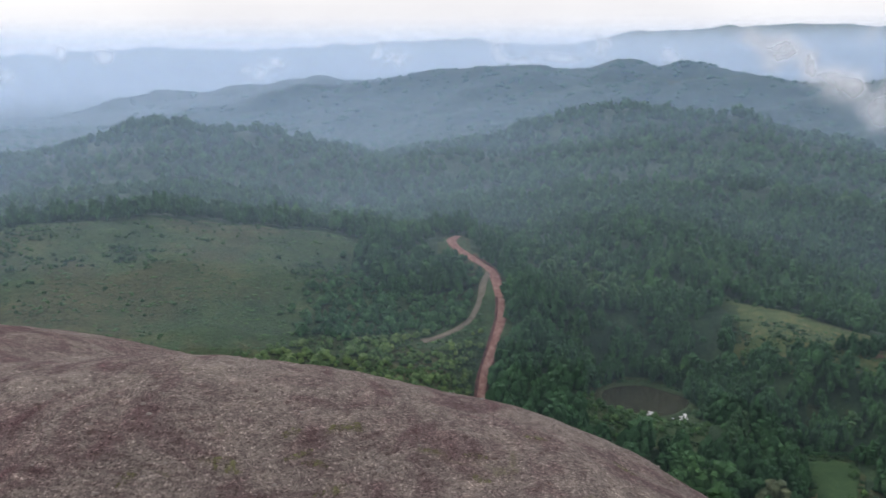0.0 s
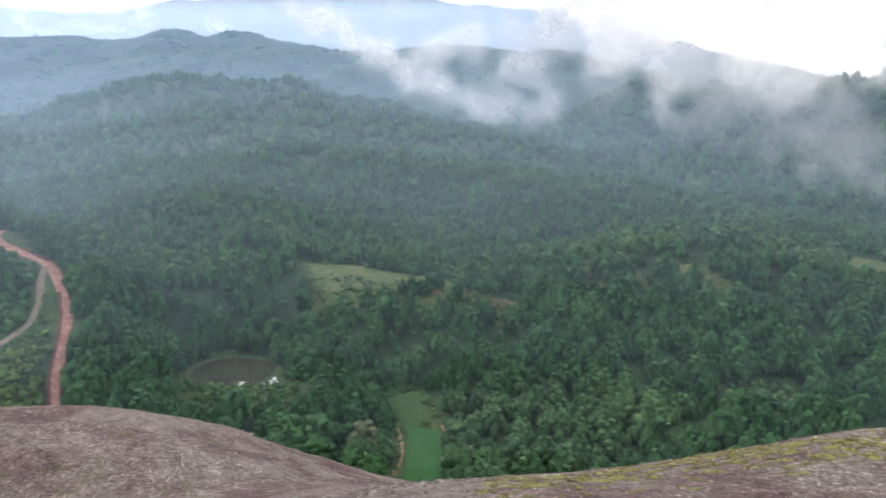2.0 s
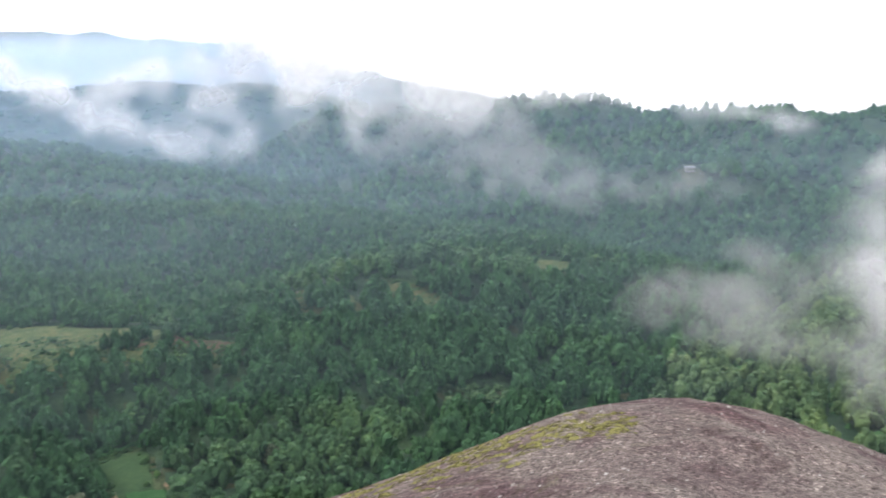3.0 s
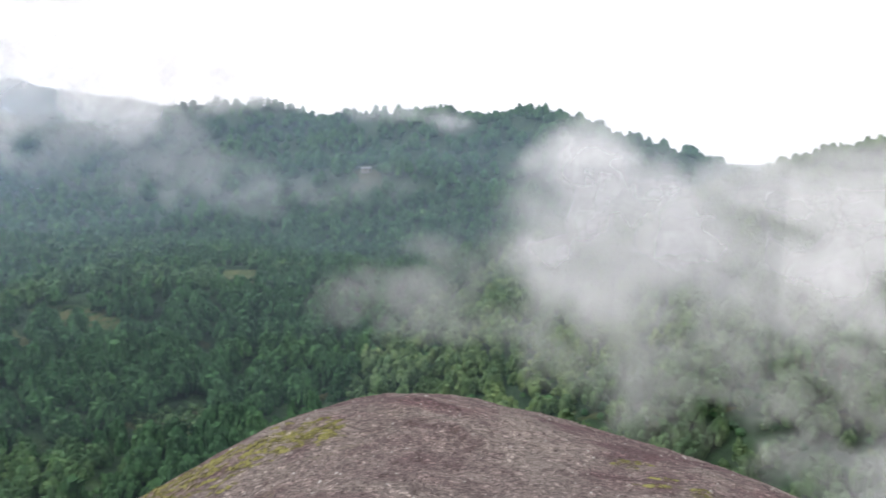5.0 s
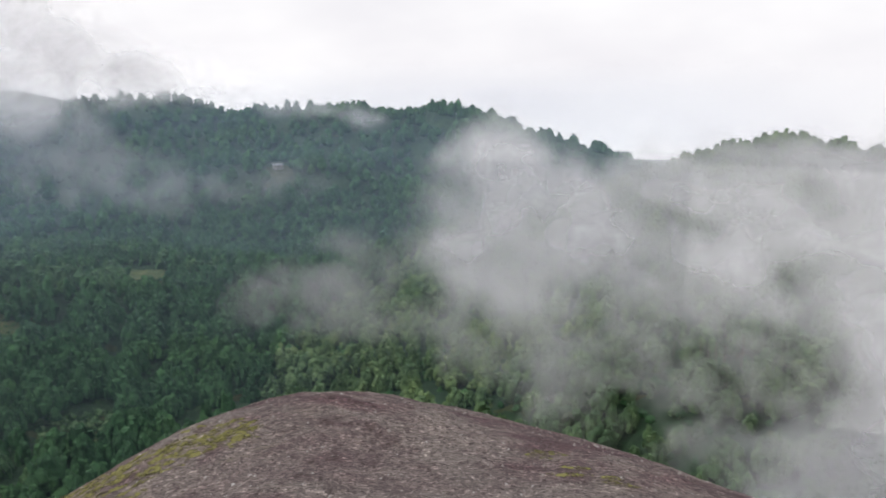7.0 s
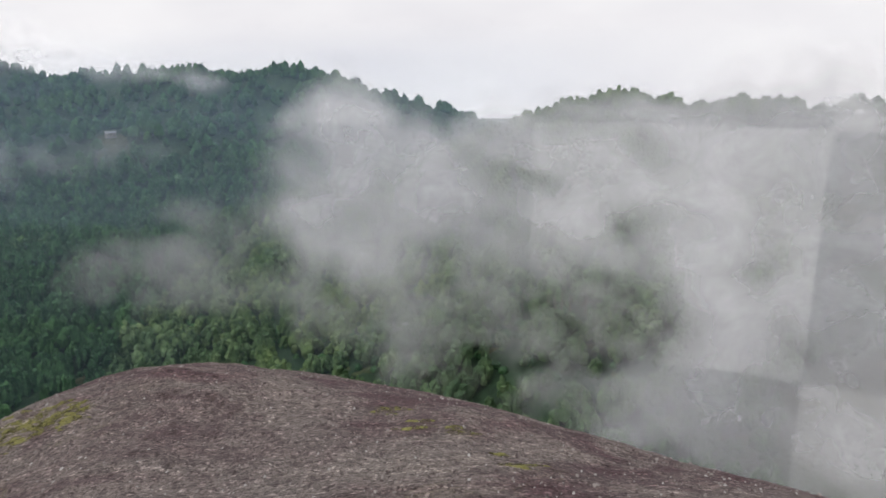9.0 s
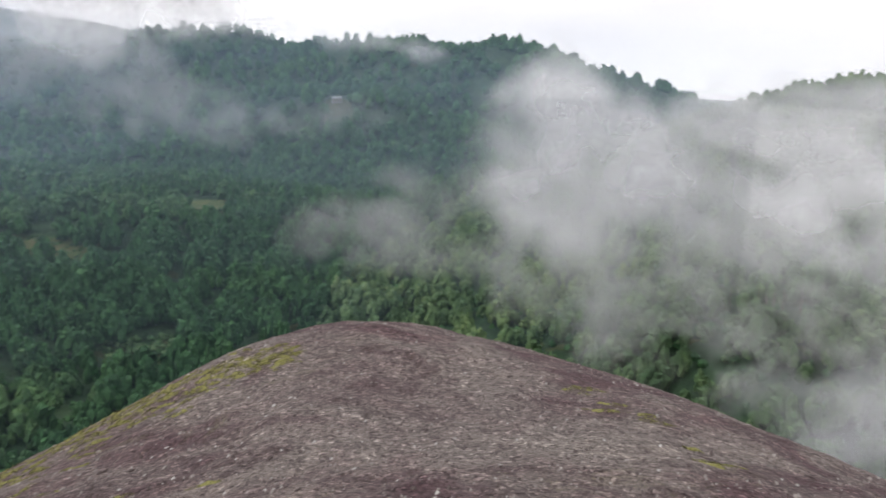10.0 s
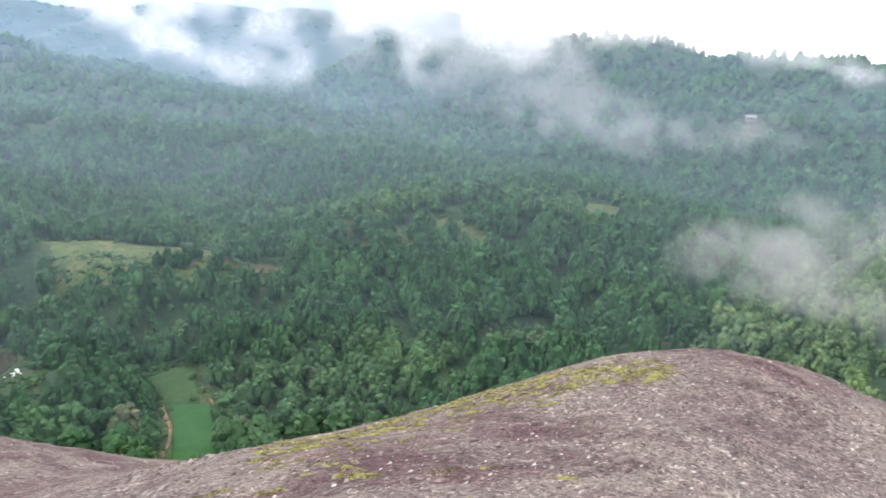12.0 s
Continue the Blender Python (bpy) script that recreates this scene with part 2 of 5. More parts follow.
def vapour(name, colour, alpha_of, upness=0.6):
    """Thin water vapour: mostly lets light through, and scatters the rest on both sides and from above."""
    m = bpy.data.materials.new(name)
    m.use_nodes = True
    nt = m.node_tree
    nt.nodes.clear()
    geo = nt.nodes.new("ShaderNodeNewGeometry")
    dif, tra, top, below, clear = (nt.nodes.new("ShaderNodeBsdf" + k) for k in ("Diffuse", "Translucent", "Diffuse", "Translucent", "Transparent"))
    for d in (dif, tra, top, below):
        d.inputs["Color"].default_value = (*colour, 1)
    for d, z in ((top, 1.0), (below, -1.0)):                 # light from the dome overhead, whichever side of the veil it falls on
        up = nt.nodes.new("ShaderNodeCombineXYZ")
        up.inputs[2].default_value = z
        nt.links.new(up.outputs[0], d.inputs["Normal"])
    over = nt.nodes.new("ShaderNodeAddShader")
    nt.links.new(top.outputs[0], over.inputs[0]), nt.links.new(below.outputs[0], over.inputs[1])
    a, b2, c = (nt.nodes.new("ShaderNodeMixShader") for _ in range(3))
    a.inputs[0].default_value = 0.5
    nt.links.new(dif.outputs[0], a.inputs[1]), nt.links.new(tra.outputs[0], a.inputs[2])
    b2.inputs[0].default_value = upness
    nt.links.new(a.outputs[0], b2.inputs[1]), nt.links.new(over.outputs[0], b2.inputs[2])
    nt.links.new(alpha_of(nt, geo.outputs["Position"]), c.inputs[0])
    nt.links.new(clear.outputs[0], c.inputs[1]), nt.links.new(b2.outputs[0], c.inputs[2])
    out = nt.nodes.new("ShaderNodeOutputMaterial")
    nt.links.new(c.outputs[0], out.inputs[0])
    return m

# ---------------------------------------------------------------- the lie of the land
# Bearings in degrees from the first view, ranges in metres from the lookout, rises in degrees seen from it.


def survey(bearing, far, rise=0.0):
    a = radians(bearing)
    return far * math.sin(a), far * math.cos(a), far * math.tan(radians(rise))


def hash2(ix, iy, seed):
    h = (ix.astype(np.int64) * 374761393 + iy.astype(np.int64) * 668265263 + seed * 1442695041) & 0x7FFFFFFF
    h = ((h ^ (h >> 13)) * 1274126177) & 0x7FFFFFFF
    h = h ^ (h >> 16)
    return (h % 65536) / 65535.0


def value_noise(x, y, seed=0):
    ix, iy = np.floor(x), np.floor(y)
    fx, fy = x - ix, y - iy
    fx, fy = fx * fx * (3 - 2 * fx), fy * fy * (3 - 2 * fy)
    a, b = hash2(ix, iy, seed), hash2(ix + 1, iy, seed)
    c, d = hash2(ix, iy + 1, seed), hash2(ix + 1, iy + 1, seed)
    return (a + (b - a) * fx) * (1 - fy) + (c + (d - c) * fx) * fy


def fbm(x, y, seed=0, octaves=4):
    """Fractal noise, about -0.5 to 0.5."""
    s, amp, total = 0.0, 1.0, 0.0
    for k in range(octaves):
        s = s + amp * (value_noise(x * 2**k + 17.3 * k, y * 2**k - 9.1 * k, seed + k) - 0.5)
        total += amp
        amp *= 0.5
    return s / total


FLOOR_Z = -152.0
RIDGES = []
LEVELS = []


def ridge(points, slope, round_off, drop=0.0):
    """A crest through (bearing, range, rise), falling away on both sides."""
    RIDGES.append(([Vector(survey(*p)) - Vector((0, 0, drop)) for p in points], slope, round_off))


# far skyline, then nearer and nearer
ridge([(-60, 4300, 0.3), (-27, 4300, 0.1), (-19, 4300, 0.5), (-11, 4300, 0.3), (-5, 4200, 0.8), (1.4, 4200, 1.0), (7.4, 4200, 0.6),
       (13.5, 4000, 1.4), (19, 4000, 1.7), (27, 3900, 1.6), (36, 3600, 0.8), (50, 3300, -2.5)], 0.28, 60)
ridge([(-45, 2400, -4), (-23, 2300, -3.4), (-18, 2200, -2.1), (-12.7, 2100, -1.4), (-6.5, 2000, -1.2), (1.4, 1900, -0.9),
       (11.8, 1800, -0.1), (22, 1700, -1.0), (36, 1550, -1.6), (50, 1400, -3.2)], 0.3, 40, 8)
ridge([(42, 1150, -3.8), (50, 1080, -3.5), (59, 1000, -2.9), (63, 960, -3.3), (69, 920, -3.9), (72.5, 890, -3.6), (76.3, 860, -3.5), (79.5, 830, -4.5),
       (82, 815, -5.3), (86.3, 790, -5.7), (90, 770, -7.4), (94, 750, -8.5)], 0.4, 18, 9)
ridge([(-45, 1080, -5.5), (-28, 1050, -5.4), (-18, 1000, -3.9), (-11.5, 980, -5.3), (-5.5, 950, -6.5)], 0.35, 30, 9)
ridge([(-2.5, 860, -7.5), (2, 900, -6.2), (8.3, 980, -4.5), (13.7, 1050, -3.0), (19, 1000, -3.5), (24, 930, -5.0)], 0.3, 40, 9)
ridge([(13.7, 1050, -3.0), (16, 860, -5.8), (18, 740, -7.6), (26, 690, -8.5), (33.5, 650, -9.4), (41, 610, -10.1), (49, 570, -11.5),
       (55, 530, -12.2), (58.5, 500, -13.3), (64, 470, -14.2)], 0.36, 20, 9)
ridge([(35, 400, -17.0), (39.7, 425, -14.4), (44.8, 445, -13.1), (50.8, 455, -13.0), (54.7, 450, -13.6), (60, 440, -15.5)], 0.42, 16, 9)
ridge([(12, 540, -11.2), (18.9, 425, -15.2), (22.9, 410, -15.9), (29.7, 395, -17.3), (34.9, 380, -18.8)], 0.36, 14, 1)
ridge([(12, 1050, -3.4), (12, 720, -7.7), (11, 560, -10.4), (9, 470, -13.2), (8, 400, -16.5)], 0.24, 40, 8)
ridge([(-60, 420, -12), (-28.5, 450, -11.1), (-25, 455, -10.2), (-20, 460, -9.9), (-14.8, 450, -10.8), (-11, 445, -11.7), (-6.5, 440, -13.0), (-4, 430, -16)], 0.3, 35, 1)
ridge([(-40, 670, -8.0), (-28, 660, -7.7), (-23, 660, -7.7), (-18, 650, -7.6), (-14.6, 640, -8.5), (-9, 600, -10.6), (-6.4, 560, -11.8)], 0.36, 20, 9)
ridge([(-13, 315, -20.0), (-6.7, 325, -19.3), (-0.6, 340, -18.9), (4.1, 362, -17.8)], 0.35, 12, 2)
ridge([(2.7, 310, -24.0), (2.9, 330, -21.6), (3.7, 348, -19.3), (4.1, 362, -17.8), (4.0, 380, -16.2), (3.4, 405, -14.7), (1.6, 428, -13.5),
       (0.6, 450, -12.4), (-1, 480, -12.3)], 0.4, 12)
ridge([(92.5, 660, -8.0), (94.6, 590, -6.7), (97.9, 520, -5.5), (102.6, 450, -5.4), (115, 380, -5.0), (140, 340, -6.0), (175, 360, -6.0)], 0.38, 14, 9)
ridge([(175, 360, -6.0), (215, 420, -8.0), (260, 500, -9.0), (300, 520, -12.0)], 0.3, 30)
ridge([(52, 830, -8.2), (58, 800, -7.4), (64, 780, -7.1), (70, 740, -7.2), (75, 690, -8.6), (78.5, 610, -12.0)], 0.4, 16, 9)
# spurs with gullies between them on the grassy hill
ridge([(-20, 458, -9.9), (-18.5, 390, -12.9), (-16.5, 330, -17.6)], 0.5, 9, 1)
ridge([(-13, 448, -11.3), (-11.5, 390, -14.3), (-10, 335, -18.4)], 0.5, 9, 1)
ridge([(-27, 452, -10.6), (-26.5, 390, -13.2), (-25, 330, -17.2)], 0.5, 9, 1)
ridge([(-8, 442, -12.6), (-6.5, 395, -15.2), (-5.5, 360, -18.2)], 0.5, 8, 1)


def level(points, width):
    """A graded line of ground: a road bed, a terrace, a pond's basin."""
    LEVELS.append(([Vector(survey(*p)) for p in points], width))


level([(2.6, 310, -24.3), (2.9, 330, -21.7), (3.7, 348, -19.3), (4.15, 364, -17.8), (4.05, 380, -16.3), (3.5, 404, -14.8), (1.7, 427, -13.6),
       (0.6, 448, -12.6), (0.6, 480, -12.0)], 4)
level([(14.0, 357, -22.95), (15.8, 357, -22.95)], 20)
level([(26.5, 330, -24.7), (28.2, 290, -27.7), (28.2, 245, -31.8)], 13)


def land(x, y):
    """Height of the ground."""
    x, y = np.asarray(x, float), np.asarray(y, float)
    bear, out = np.degrees(np.arctan2(x, y)), np.hypot(x, y)
    layers = [FLOOR_Z - 0.13 * np.clip(out - 1000, 0, 4000) * np.clip((bear - 40) / 20, 0, 1) * np.clip((175 - bear) / 20, 0, 1)]
    for pts, slope, w in RIDGES:
        best = np.full(x.shape, -1e9)
        for a, b in zip(pts, pts[1:]):
            dx, dy = b.x - a.x, b.y - a.y
            t = np.clip(((x - a.x) * dx + (y - a.y) * dy) / (dx * dx + dy * dy), 0, 1)
            d = np.hypot(x - a.x - t * dx, y - a.y - t * dy)
            h = a.z + t * (b.z - a.z) - slope * (np.sqrt(d * d + w * w) - w)
            best = np.maximum(best, h)
        layers.append(best)
    stack = np.stack(layers)
    top, soft = stack.max(0), 5.0
    z = top + soft * np.log(np.exp((stack - top) / soft).sum(0))
    r = np.hypot(x, y)
    rough = np.clip((z - FLOOR_Z - 6) / 30, 0, 1)
    gully = 1 - np.abs(fbm(x / 170.0, y / 170.0, 13, 3)) * 4
    z = z + rough * (fbm(x / 120.0, y / 120.0, 3) * 0.6 - gully * (0.2 + 0.16 * np.clip((r - 450) / 150, 0, 1))) * np.clip(r / 24, 12, 46)
    z = z + fbm(x / 20.0, y / 20.0, 9) * 1.5
    for pts, width in LEVELS:
        best, height = np.full(x.shape, 1e9), np.zeros(x.shape)
        for a, b in zip(pts, pts[1:]):
            dx, dy = b.x - a.x, b.y - a.y
            t = np.clip(((x - a.x) * dx + (y - a.y) * dy) / (dx * dx + dy * dy), 0, 1)
            d = np.hypot(x - a.x - t * dx, y - a.y - t * dy)
            near = d < best
            best, height = np.where(near, d, best), np.where(near, a.z + t * (b.z - a.z), height)
        k = np.clip((best - width) / (width * 1.2 + 8), 0, 1)
        k = k * k * (3 - 2 * k)
        z = height * (1 - k) + z * k
    return z


# the granite whaleback: overlapping shoulders (x, y, top, half-widths, turn, fall)
SHOULDERS = [
    (0.26, -0.43, -1.63, 5.71, 6.15, -0.59, 4.63),
    (-4.01, 11.55, -4.50, 10.13, 5.13, -0.106, 8.44),
    (5.04, 1.47, -3.22, 4.94, 4.67, -0.441, 4.70),
    (0.6, -8.07, -2.35, 3.98, 6.20, 0.49, 7.33),
    (-11.51, 12.40, -4.43, 9.62, 7.05, 0.385, 6.55),
    (5.58, 2.65, -3.03, 3.17, 2.31, -0.093, 2.93),
    (1.12, 10.61, -5.48, 3.31, 5.26, 0.429, 4.24),
    (4.20, 2.00, -3.00, 1.20, 1.21, 0.0, 1.50),
    (5.53, 0.07, -3.38, 1.34, 1.29, 0.0, 1.41),
]


def rock(x, y, fine=True):
    """Height of the bare rock."""
    x, y = np.asarray(x, float), np.asarray(y, float)
    tops = []
    for x0, y0, z0, a, b, th, k in SHOULDERS:
        c, s = math.cos(th), math.sin(th)
        u, v = (x - x0) * c + (y - y0) * s, -(x - x0) * s + (y - y0) * c
        tops.append(z0 - k * (np.sqrt(1 + (u / a) ** 2 + (v / b) ** 2) - 1))
    stack = np.stack(tops)
    top = stack.max(0)
    z = top + 0.35 * np.log(np.exp((stack - top) / 0.35).sum(0))
    r = np.hypot(x, y)
    z = z + fbm(x / 2.3, y / 2.3, 21) * 0.16 + fbm(x / 30, y / 30, 23) * np.clip((r - 14) / 10, 0, 8)
    if fine:
        z = z + fbm(x / 0.5, y / 0.5, 31, 3) * 0.07 + fbm(x / 0.2, y / 0.2, 41, 2) * 0.03
    return z


def mesh_of(name, verts, faces, material, smooth=True):
    """A mesh from arrays: verts n x 3, faces m x 3 or m x 4."""
    me = bpy.data.meshes.new(name)
    verts, faces = np.ascontiguousarray(verts, np.float32), np.ascontiguousarray(faces, np.int32)
    n, k = faces.shape
    me.vertices.add(len(verts)), me.loops.add(n * k), me.polygons.add(n)
    me.vertices.foreach_set("co", verts.ravel())
    me.loops.foreach_set("vertex_index", faces.ravel())
    me.polygons.foreach_set("loop_start", np.arange(0, n * k, k, dtype=np.int32))
    me.polygons.foreach_set("loop_total", np.full(n, k, np.int32))
    me.polygons.foreach_set("use_smooth", np.full(n, smooth, bool))
    me.update(calc_edges=True)
    me.materials.append(material)
    return me


def grid_faces(rows, cols, closed=False):
    c = cols if closed else cols - 1
    i, j = np.meshgrid(np.arange(rows - 1), np.arange(c), indexing="ij")
    a = i * cols + j
    b = i * cols + (j + 1) % cols
    return np.stack([a, b, b + cols, a + cols], -1).reshape(-1, 4)


def fan_grid(ranges, bearings):
    r, a = np.meshgrid(ranges, np.radians(bearings), indexing="ij")
    return r * np.sin(a), r * np.cos(a)


BEARINGS = np.concatenate([np.arange(-38, 120, 0.48), np.arange(122, 318, 3.0)])
gx, gy = fan_grid(np.concatenate([[0.0], np.geomspace(70, 4900, 270)]), BEARINGS)
gz = land(gx, gy)
verts = np.stack([gx, gy, gz], -1).reshape(-1, 3)
ground = new("ground", mesh_of("ground", verts, grid_faces(*gx.shape, True)[:, ::-1], MAT_GROUND))
tagged(ground, "green undergrowth and grass over rolling valley slopes", "ground", kind="structure")

RB = np.concatenate([np.arange(-38, 120, 0.35), np.arange(122, 318, 3.0)])
rx, ry = fan_grid(np.concatenate([[0.0], np.geomspace(0.7, 2.5, 26)[:-1], np.geomspace(2.5, 20, 220)[:-1], np.geomspace(20, 230, 40)]), RB)
rz = rock(rx, ry)
verts = np.stack([rx, ry, rz], -1).reshape(-1, 3)
outcrop = new("rock_outcrop", mesh_of("rock_outcrop", verts, grid_faces(*rx.shape, True)[:, ::-1], MAT_ROCK))
tagged(outcrop, "weathered grey granite dome with worn pitted surface", "rock", kind="structure")

# ---------------------------------------------------------------- helpers for things


def part(name, me, parent, label=""):
    """One mesh object under a thing."""
    ob = new(name, me)
    ob.parent = parent
    return tagged(ob, label) if label else ob


def thing(name, label, category, at=(0, 0, 0), group="", kind=""):
    ob = new(name)
    ob.location = at
    return tagged(ob, label, category, group, kind)


def strip(name, line, width, material, lift, edge=0.0, seed=0, cross=7):
    """A worn band that follows the ground along (bearing, range) points."""
    pts = [np.array(survey(b, r)[:2]) for b, r in line]
    fine = []
    for k in range(len(pts) - 1):
        p0, p1, p2, p3 = pts[max(k - 1, 0)], pts[k], pts[k + 1], pts[min(k + 2, len(pts) - 1)]
        n = max(4, int(np.linalg.norm(p2 - p1) / 2.5))
        for i in range(n):
            t = i / n
            fine.append(0.5 * (2 * p1 + (p2 - p0) * t + (2 * p0 - 5 * p1 + 4 * p2 - p3) * t * t + (3 * p1 - p0 - 3 * p2 + p3) * t**3))
    fine.append(pts[-1])
    fine = np.array(fine)
    d = np.gradient(fine, axis=0)
    d /= np.linalg.norm(d, axis=1)[:, None]
    side = np.stack([d[:, 1], -d[:, 0]], -1)
    s = np.arange(len(fine))
    w = width * (1 + edge * fbm(s / 4.0, s * 0 + seed, seed))
    u = np.linspace(-0.5, 0.5, cross)
    xy = fine[:, None, :] + side[:, None, :] * (u[None, :] * w[:, None])[..., None]
    z = land(xy[..., 0], xy[..., 1])
    z = z * 0.4 + land(fine[:, 0], fine[:, 1])[:, None] * 0.6 + lift - 2.4 * lift * (np.abs(u) * 2)[None, :] ** 6
    v = np.concatenate([xy, z[..., None]], -1).reshape(-1, 3)
    return mesh_of(name, v, grid_faces(len(fine), cross), material)


def patch(name, corners, material, lift, step=24, wobble=0.06, seed=5, torn=0.0):
    """A field-like sheet lying on the ground inside four (bearing, range) corners, with uneven edges."""
    c = [np.array(survey(b, r)[:2]) for b, r in corners]
    u, v = np.meshgrid(np.linspace(0, 1, step), np.linspace(0, 1, step), indexing="ij")
    uu = u + wobble * fbm(v * 3, u * 3, seed) * np.sin(math.pi * u) * 2 + wobble * (u - 0.5) * fbm(v * 5, v * 0, seed + 3) * 2
    vv = v + wobble * (v - 0.5) * fbm(u * 5, u * 0, seed + 7) * 2
    uu, vv = uu[..., None], vv[..., None]
    xy = c[0] * (1 - uu) * (1 - vv) + c[1] * uu * (1 - vv) + c[2] * uu * vv + c[3] * (1 - uu) * vv
    z = land(xy[..., 0], xy[..., 1]) + lift
    rim = np.minimum(np.minimum(u, 1 - u), np.minimum(v, 1 - v))
    z = z - 3.0 * np.clip(torn * (fbm(u * 7, v * 7, seed + 11) + 0.28) - rim * 2.2, 0, 1) - np.where(rim < 1e-6, 2 * lift, 0)
    return mesh_of(name, np.concatenate([xy, z[..., None]], -1).reshape(-1, 3), grid_faces(step, step), material)


def sight(bearing, rise, surface=land, r0=150.0, r1=2500.0):
    """Range at which a line of sight from the lookout first meets the surface."""
    rr = np.geomspace(r0, r1, 900)
    a = radians(bearing)
    hit = np.nonzero(surface(rr * math.sin(a), rr * math.cos(a)) > rr * math.tan(radians(rise)))[0]
    return float(rr[hit[0]]) if len(hit) else float(r1)


# ---------------------------------------------------------------- tracks, field, pond
ROAD = [(2.35, 299), (2.6, 312), (2.9, 330), (3.7, 348), (4.15, 364), (4.05, 380), (3.5, 404), (2.6, 416), (1.6, 428), (0.75, 441), (0.6, 450), (1.0, 462)]
road = new("road", strip("road", ROAD, 5.6, MAT_EARTH, 0.4, 0.7, 2))
tagged(road, "red earth road winding up the green spur", "dirt road", kind="structure")
for line, wd, seed in (([(2.25, 312), (2.55, 330), (3.3, 347), (3.75, 363), (3.8, 378)], 2.0, 12), ([(3.05, 313), (3.35, 329), (4.15, 346)], 1.1, 13),
                       ([(4.35, 383), (3.85, 404), (3.0, 417), (2.1, 428)], 1.0, 15)):
    ob = new("road_bank", strip("road_bank", line, wd, MAT_EARTH_DARK, 0.6, 1.4, seed, 5))
    tagged(ob, "dark maroon earth bank beside the road", "earth bank", kind="structure")
for off, seed in ((-0.09, 16), (0.12, 17)):
    ob = new("rut", strip("rut", [(b + off, r) for b, r in ROAD[:8]], 0.5, MAT_EARTH_DARK, 0.39, 1.6, seed, 5))
    tagged(ob, "dark wheel rut worn into the red road", "wheel rut", kind="structure")
SIDE = [(3.2, 404), (2.85, 392), (2.7, 380), (1.8, 361), (-0.4, 343), (-1.6, 337)]
track = new("track", strip("track", SIDE, 4.0, MAT_TRACK, 0.3, 0.6, 4))
tagged(track, "grey gravel track branching off the red road", "dirt track", kind="structure")

FIELD = [(26.7, 297), (29.5, 293), (30.0, 250), (26.2, 250)]
rice = new("rice_field", patch("rice_field", FIELD, MAT_RICE, 0.5, 40, 0.08, 5, 0.3))
tagged(rice, "bright green young rice plot on the valley floor", "field", kind="structure")
upper = new("rice_field", patch("rice_field", [(25.0, 322), (28.5, 332), (28.7, 293), (25.9, 293)], MAT_MEADOW, 0.46, 40, 0.12, 15, 0.5))
tagged(upper, "grassy upper plot between the trees", "meadow", kind="structure")
for nm, line, wd in (("bund", [(25.95, 297), (26.2, 288), (26.45, 278), (26.2, 268), (25.75, 262), (25.6, 250)], 2.6), ("bund", [(29.4, 297), (29.75, 290), (29.95, 281)], 1.3)):
    ob = new(nm, strip(nm, line, wd, MAT_BUND, 0.55, 1.6, 6, 5))
    tagged(ob, "low bare earth bank along the rice plot", "earth bank", kind="structure")
scar = new("bare_patch", patch("bare_patch", [(31.8, 272), (32.5, 272), (32.5, 252), (31.7, 252)], MAT_EARTH, 0.5, 16, 0.2, 25, 0.8))
tagged(scar, "bare red earth patch between bushes", "bare earth", kind="structure")

CLEAR = [(19.0, 434), (31.0, 402), (29.6, 370), (20.5, 356)]
meadow = new("meadow", patch("meadow", CLEAR, MAT_GRASS, 0.4, 70, 0.12, 33, 0.8))
tagged(meadow, "yellow-green grassy clearing on a forested spur", "meadow", kind="structure")
GLADE = [(55.7, sight(55.7, -14.2)), (58.7, sight(58.7, -14.35)), (58.5, sight(58.5, -15.0)), (56.0, sight(56.0, -14.8))]
HOUSE_AT = (66.4, sight(66.4, -8.15))
glade = new("meadow", patch("meadow", GLADE, MAT_GRASS, 0.6, 24, 0.1, 37, 0.5))
tagged(glade, "small yellow-green glade among trees", "meadow", kind="structure")
for cs in ([(30.6, 393), (35.4, 382), (35.2, 374), (30.8, 380)], [(27.0, 392), (29.4, 388), (29.2, 380), (27.4, 382)]):
    ob = new("bare_patch", patch("bare_patch", cs, MAT_SOIL, 0.6, 36, 0.2, 41, 1.0))
    tagged(ob, "reddish bare soil at the edge of the clearing", "bare earth", kind="structure")

strip_grass = new("meadow", patch("meadow", [(36.0, sight(36.2, -18.6)), (39.2, sight(39.2, -18.75)), (38.8, sight(38.8, -19.6)), (36.2, sight(36.2, -19.4))], MAT_GRASS, 0.5, 24, 0.15, 39, 0.8))
tagged(strip_grass, "short yellow-green grass strip among trees", "meadow", kind="structure")
DRY = [(38.5, sight(38.5, -15.9)), (51.5, sight(51.5, -15.5)), (51, sight(51, -17.3)), (38.5, sight(38.5, -17.9))]
shoulder = new("meadow", patch("meadow", DRY, MAT_DRY, 0.5, 60, 0.16, 35, 1.0))
tagged(shoulder, "dry brownish grass on the shoulder of a spur", "meadow", kind="structure")

# pond: water sheet, rim and pale stones
POND_AT = (14.3, 357)


def pond_ring(scale, wob=0.05, n=64):
    cx, cy, _ = survey(*POND_AT)
    a = np.linspace(0, 2 * math.pi, n, endpoint=False)
    t = radians(-POND_AT[0])
    k = 1 + wob * np.sin(3 * a + 1) + wob * 0.6 * np.sin(5 * a)
    u, v = 18.5 * scale * np.cos(a) * k, 17.5 * scale * np.sin(a) * k
    return cx + u * math.cos(t) - v * math.sin(t), cy + u * math.sin(t) + v * math.cos(t)


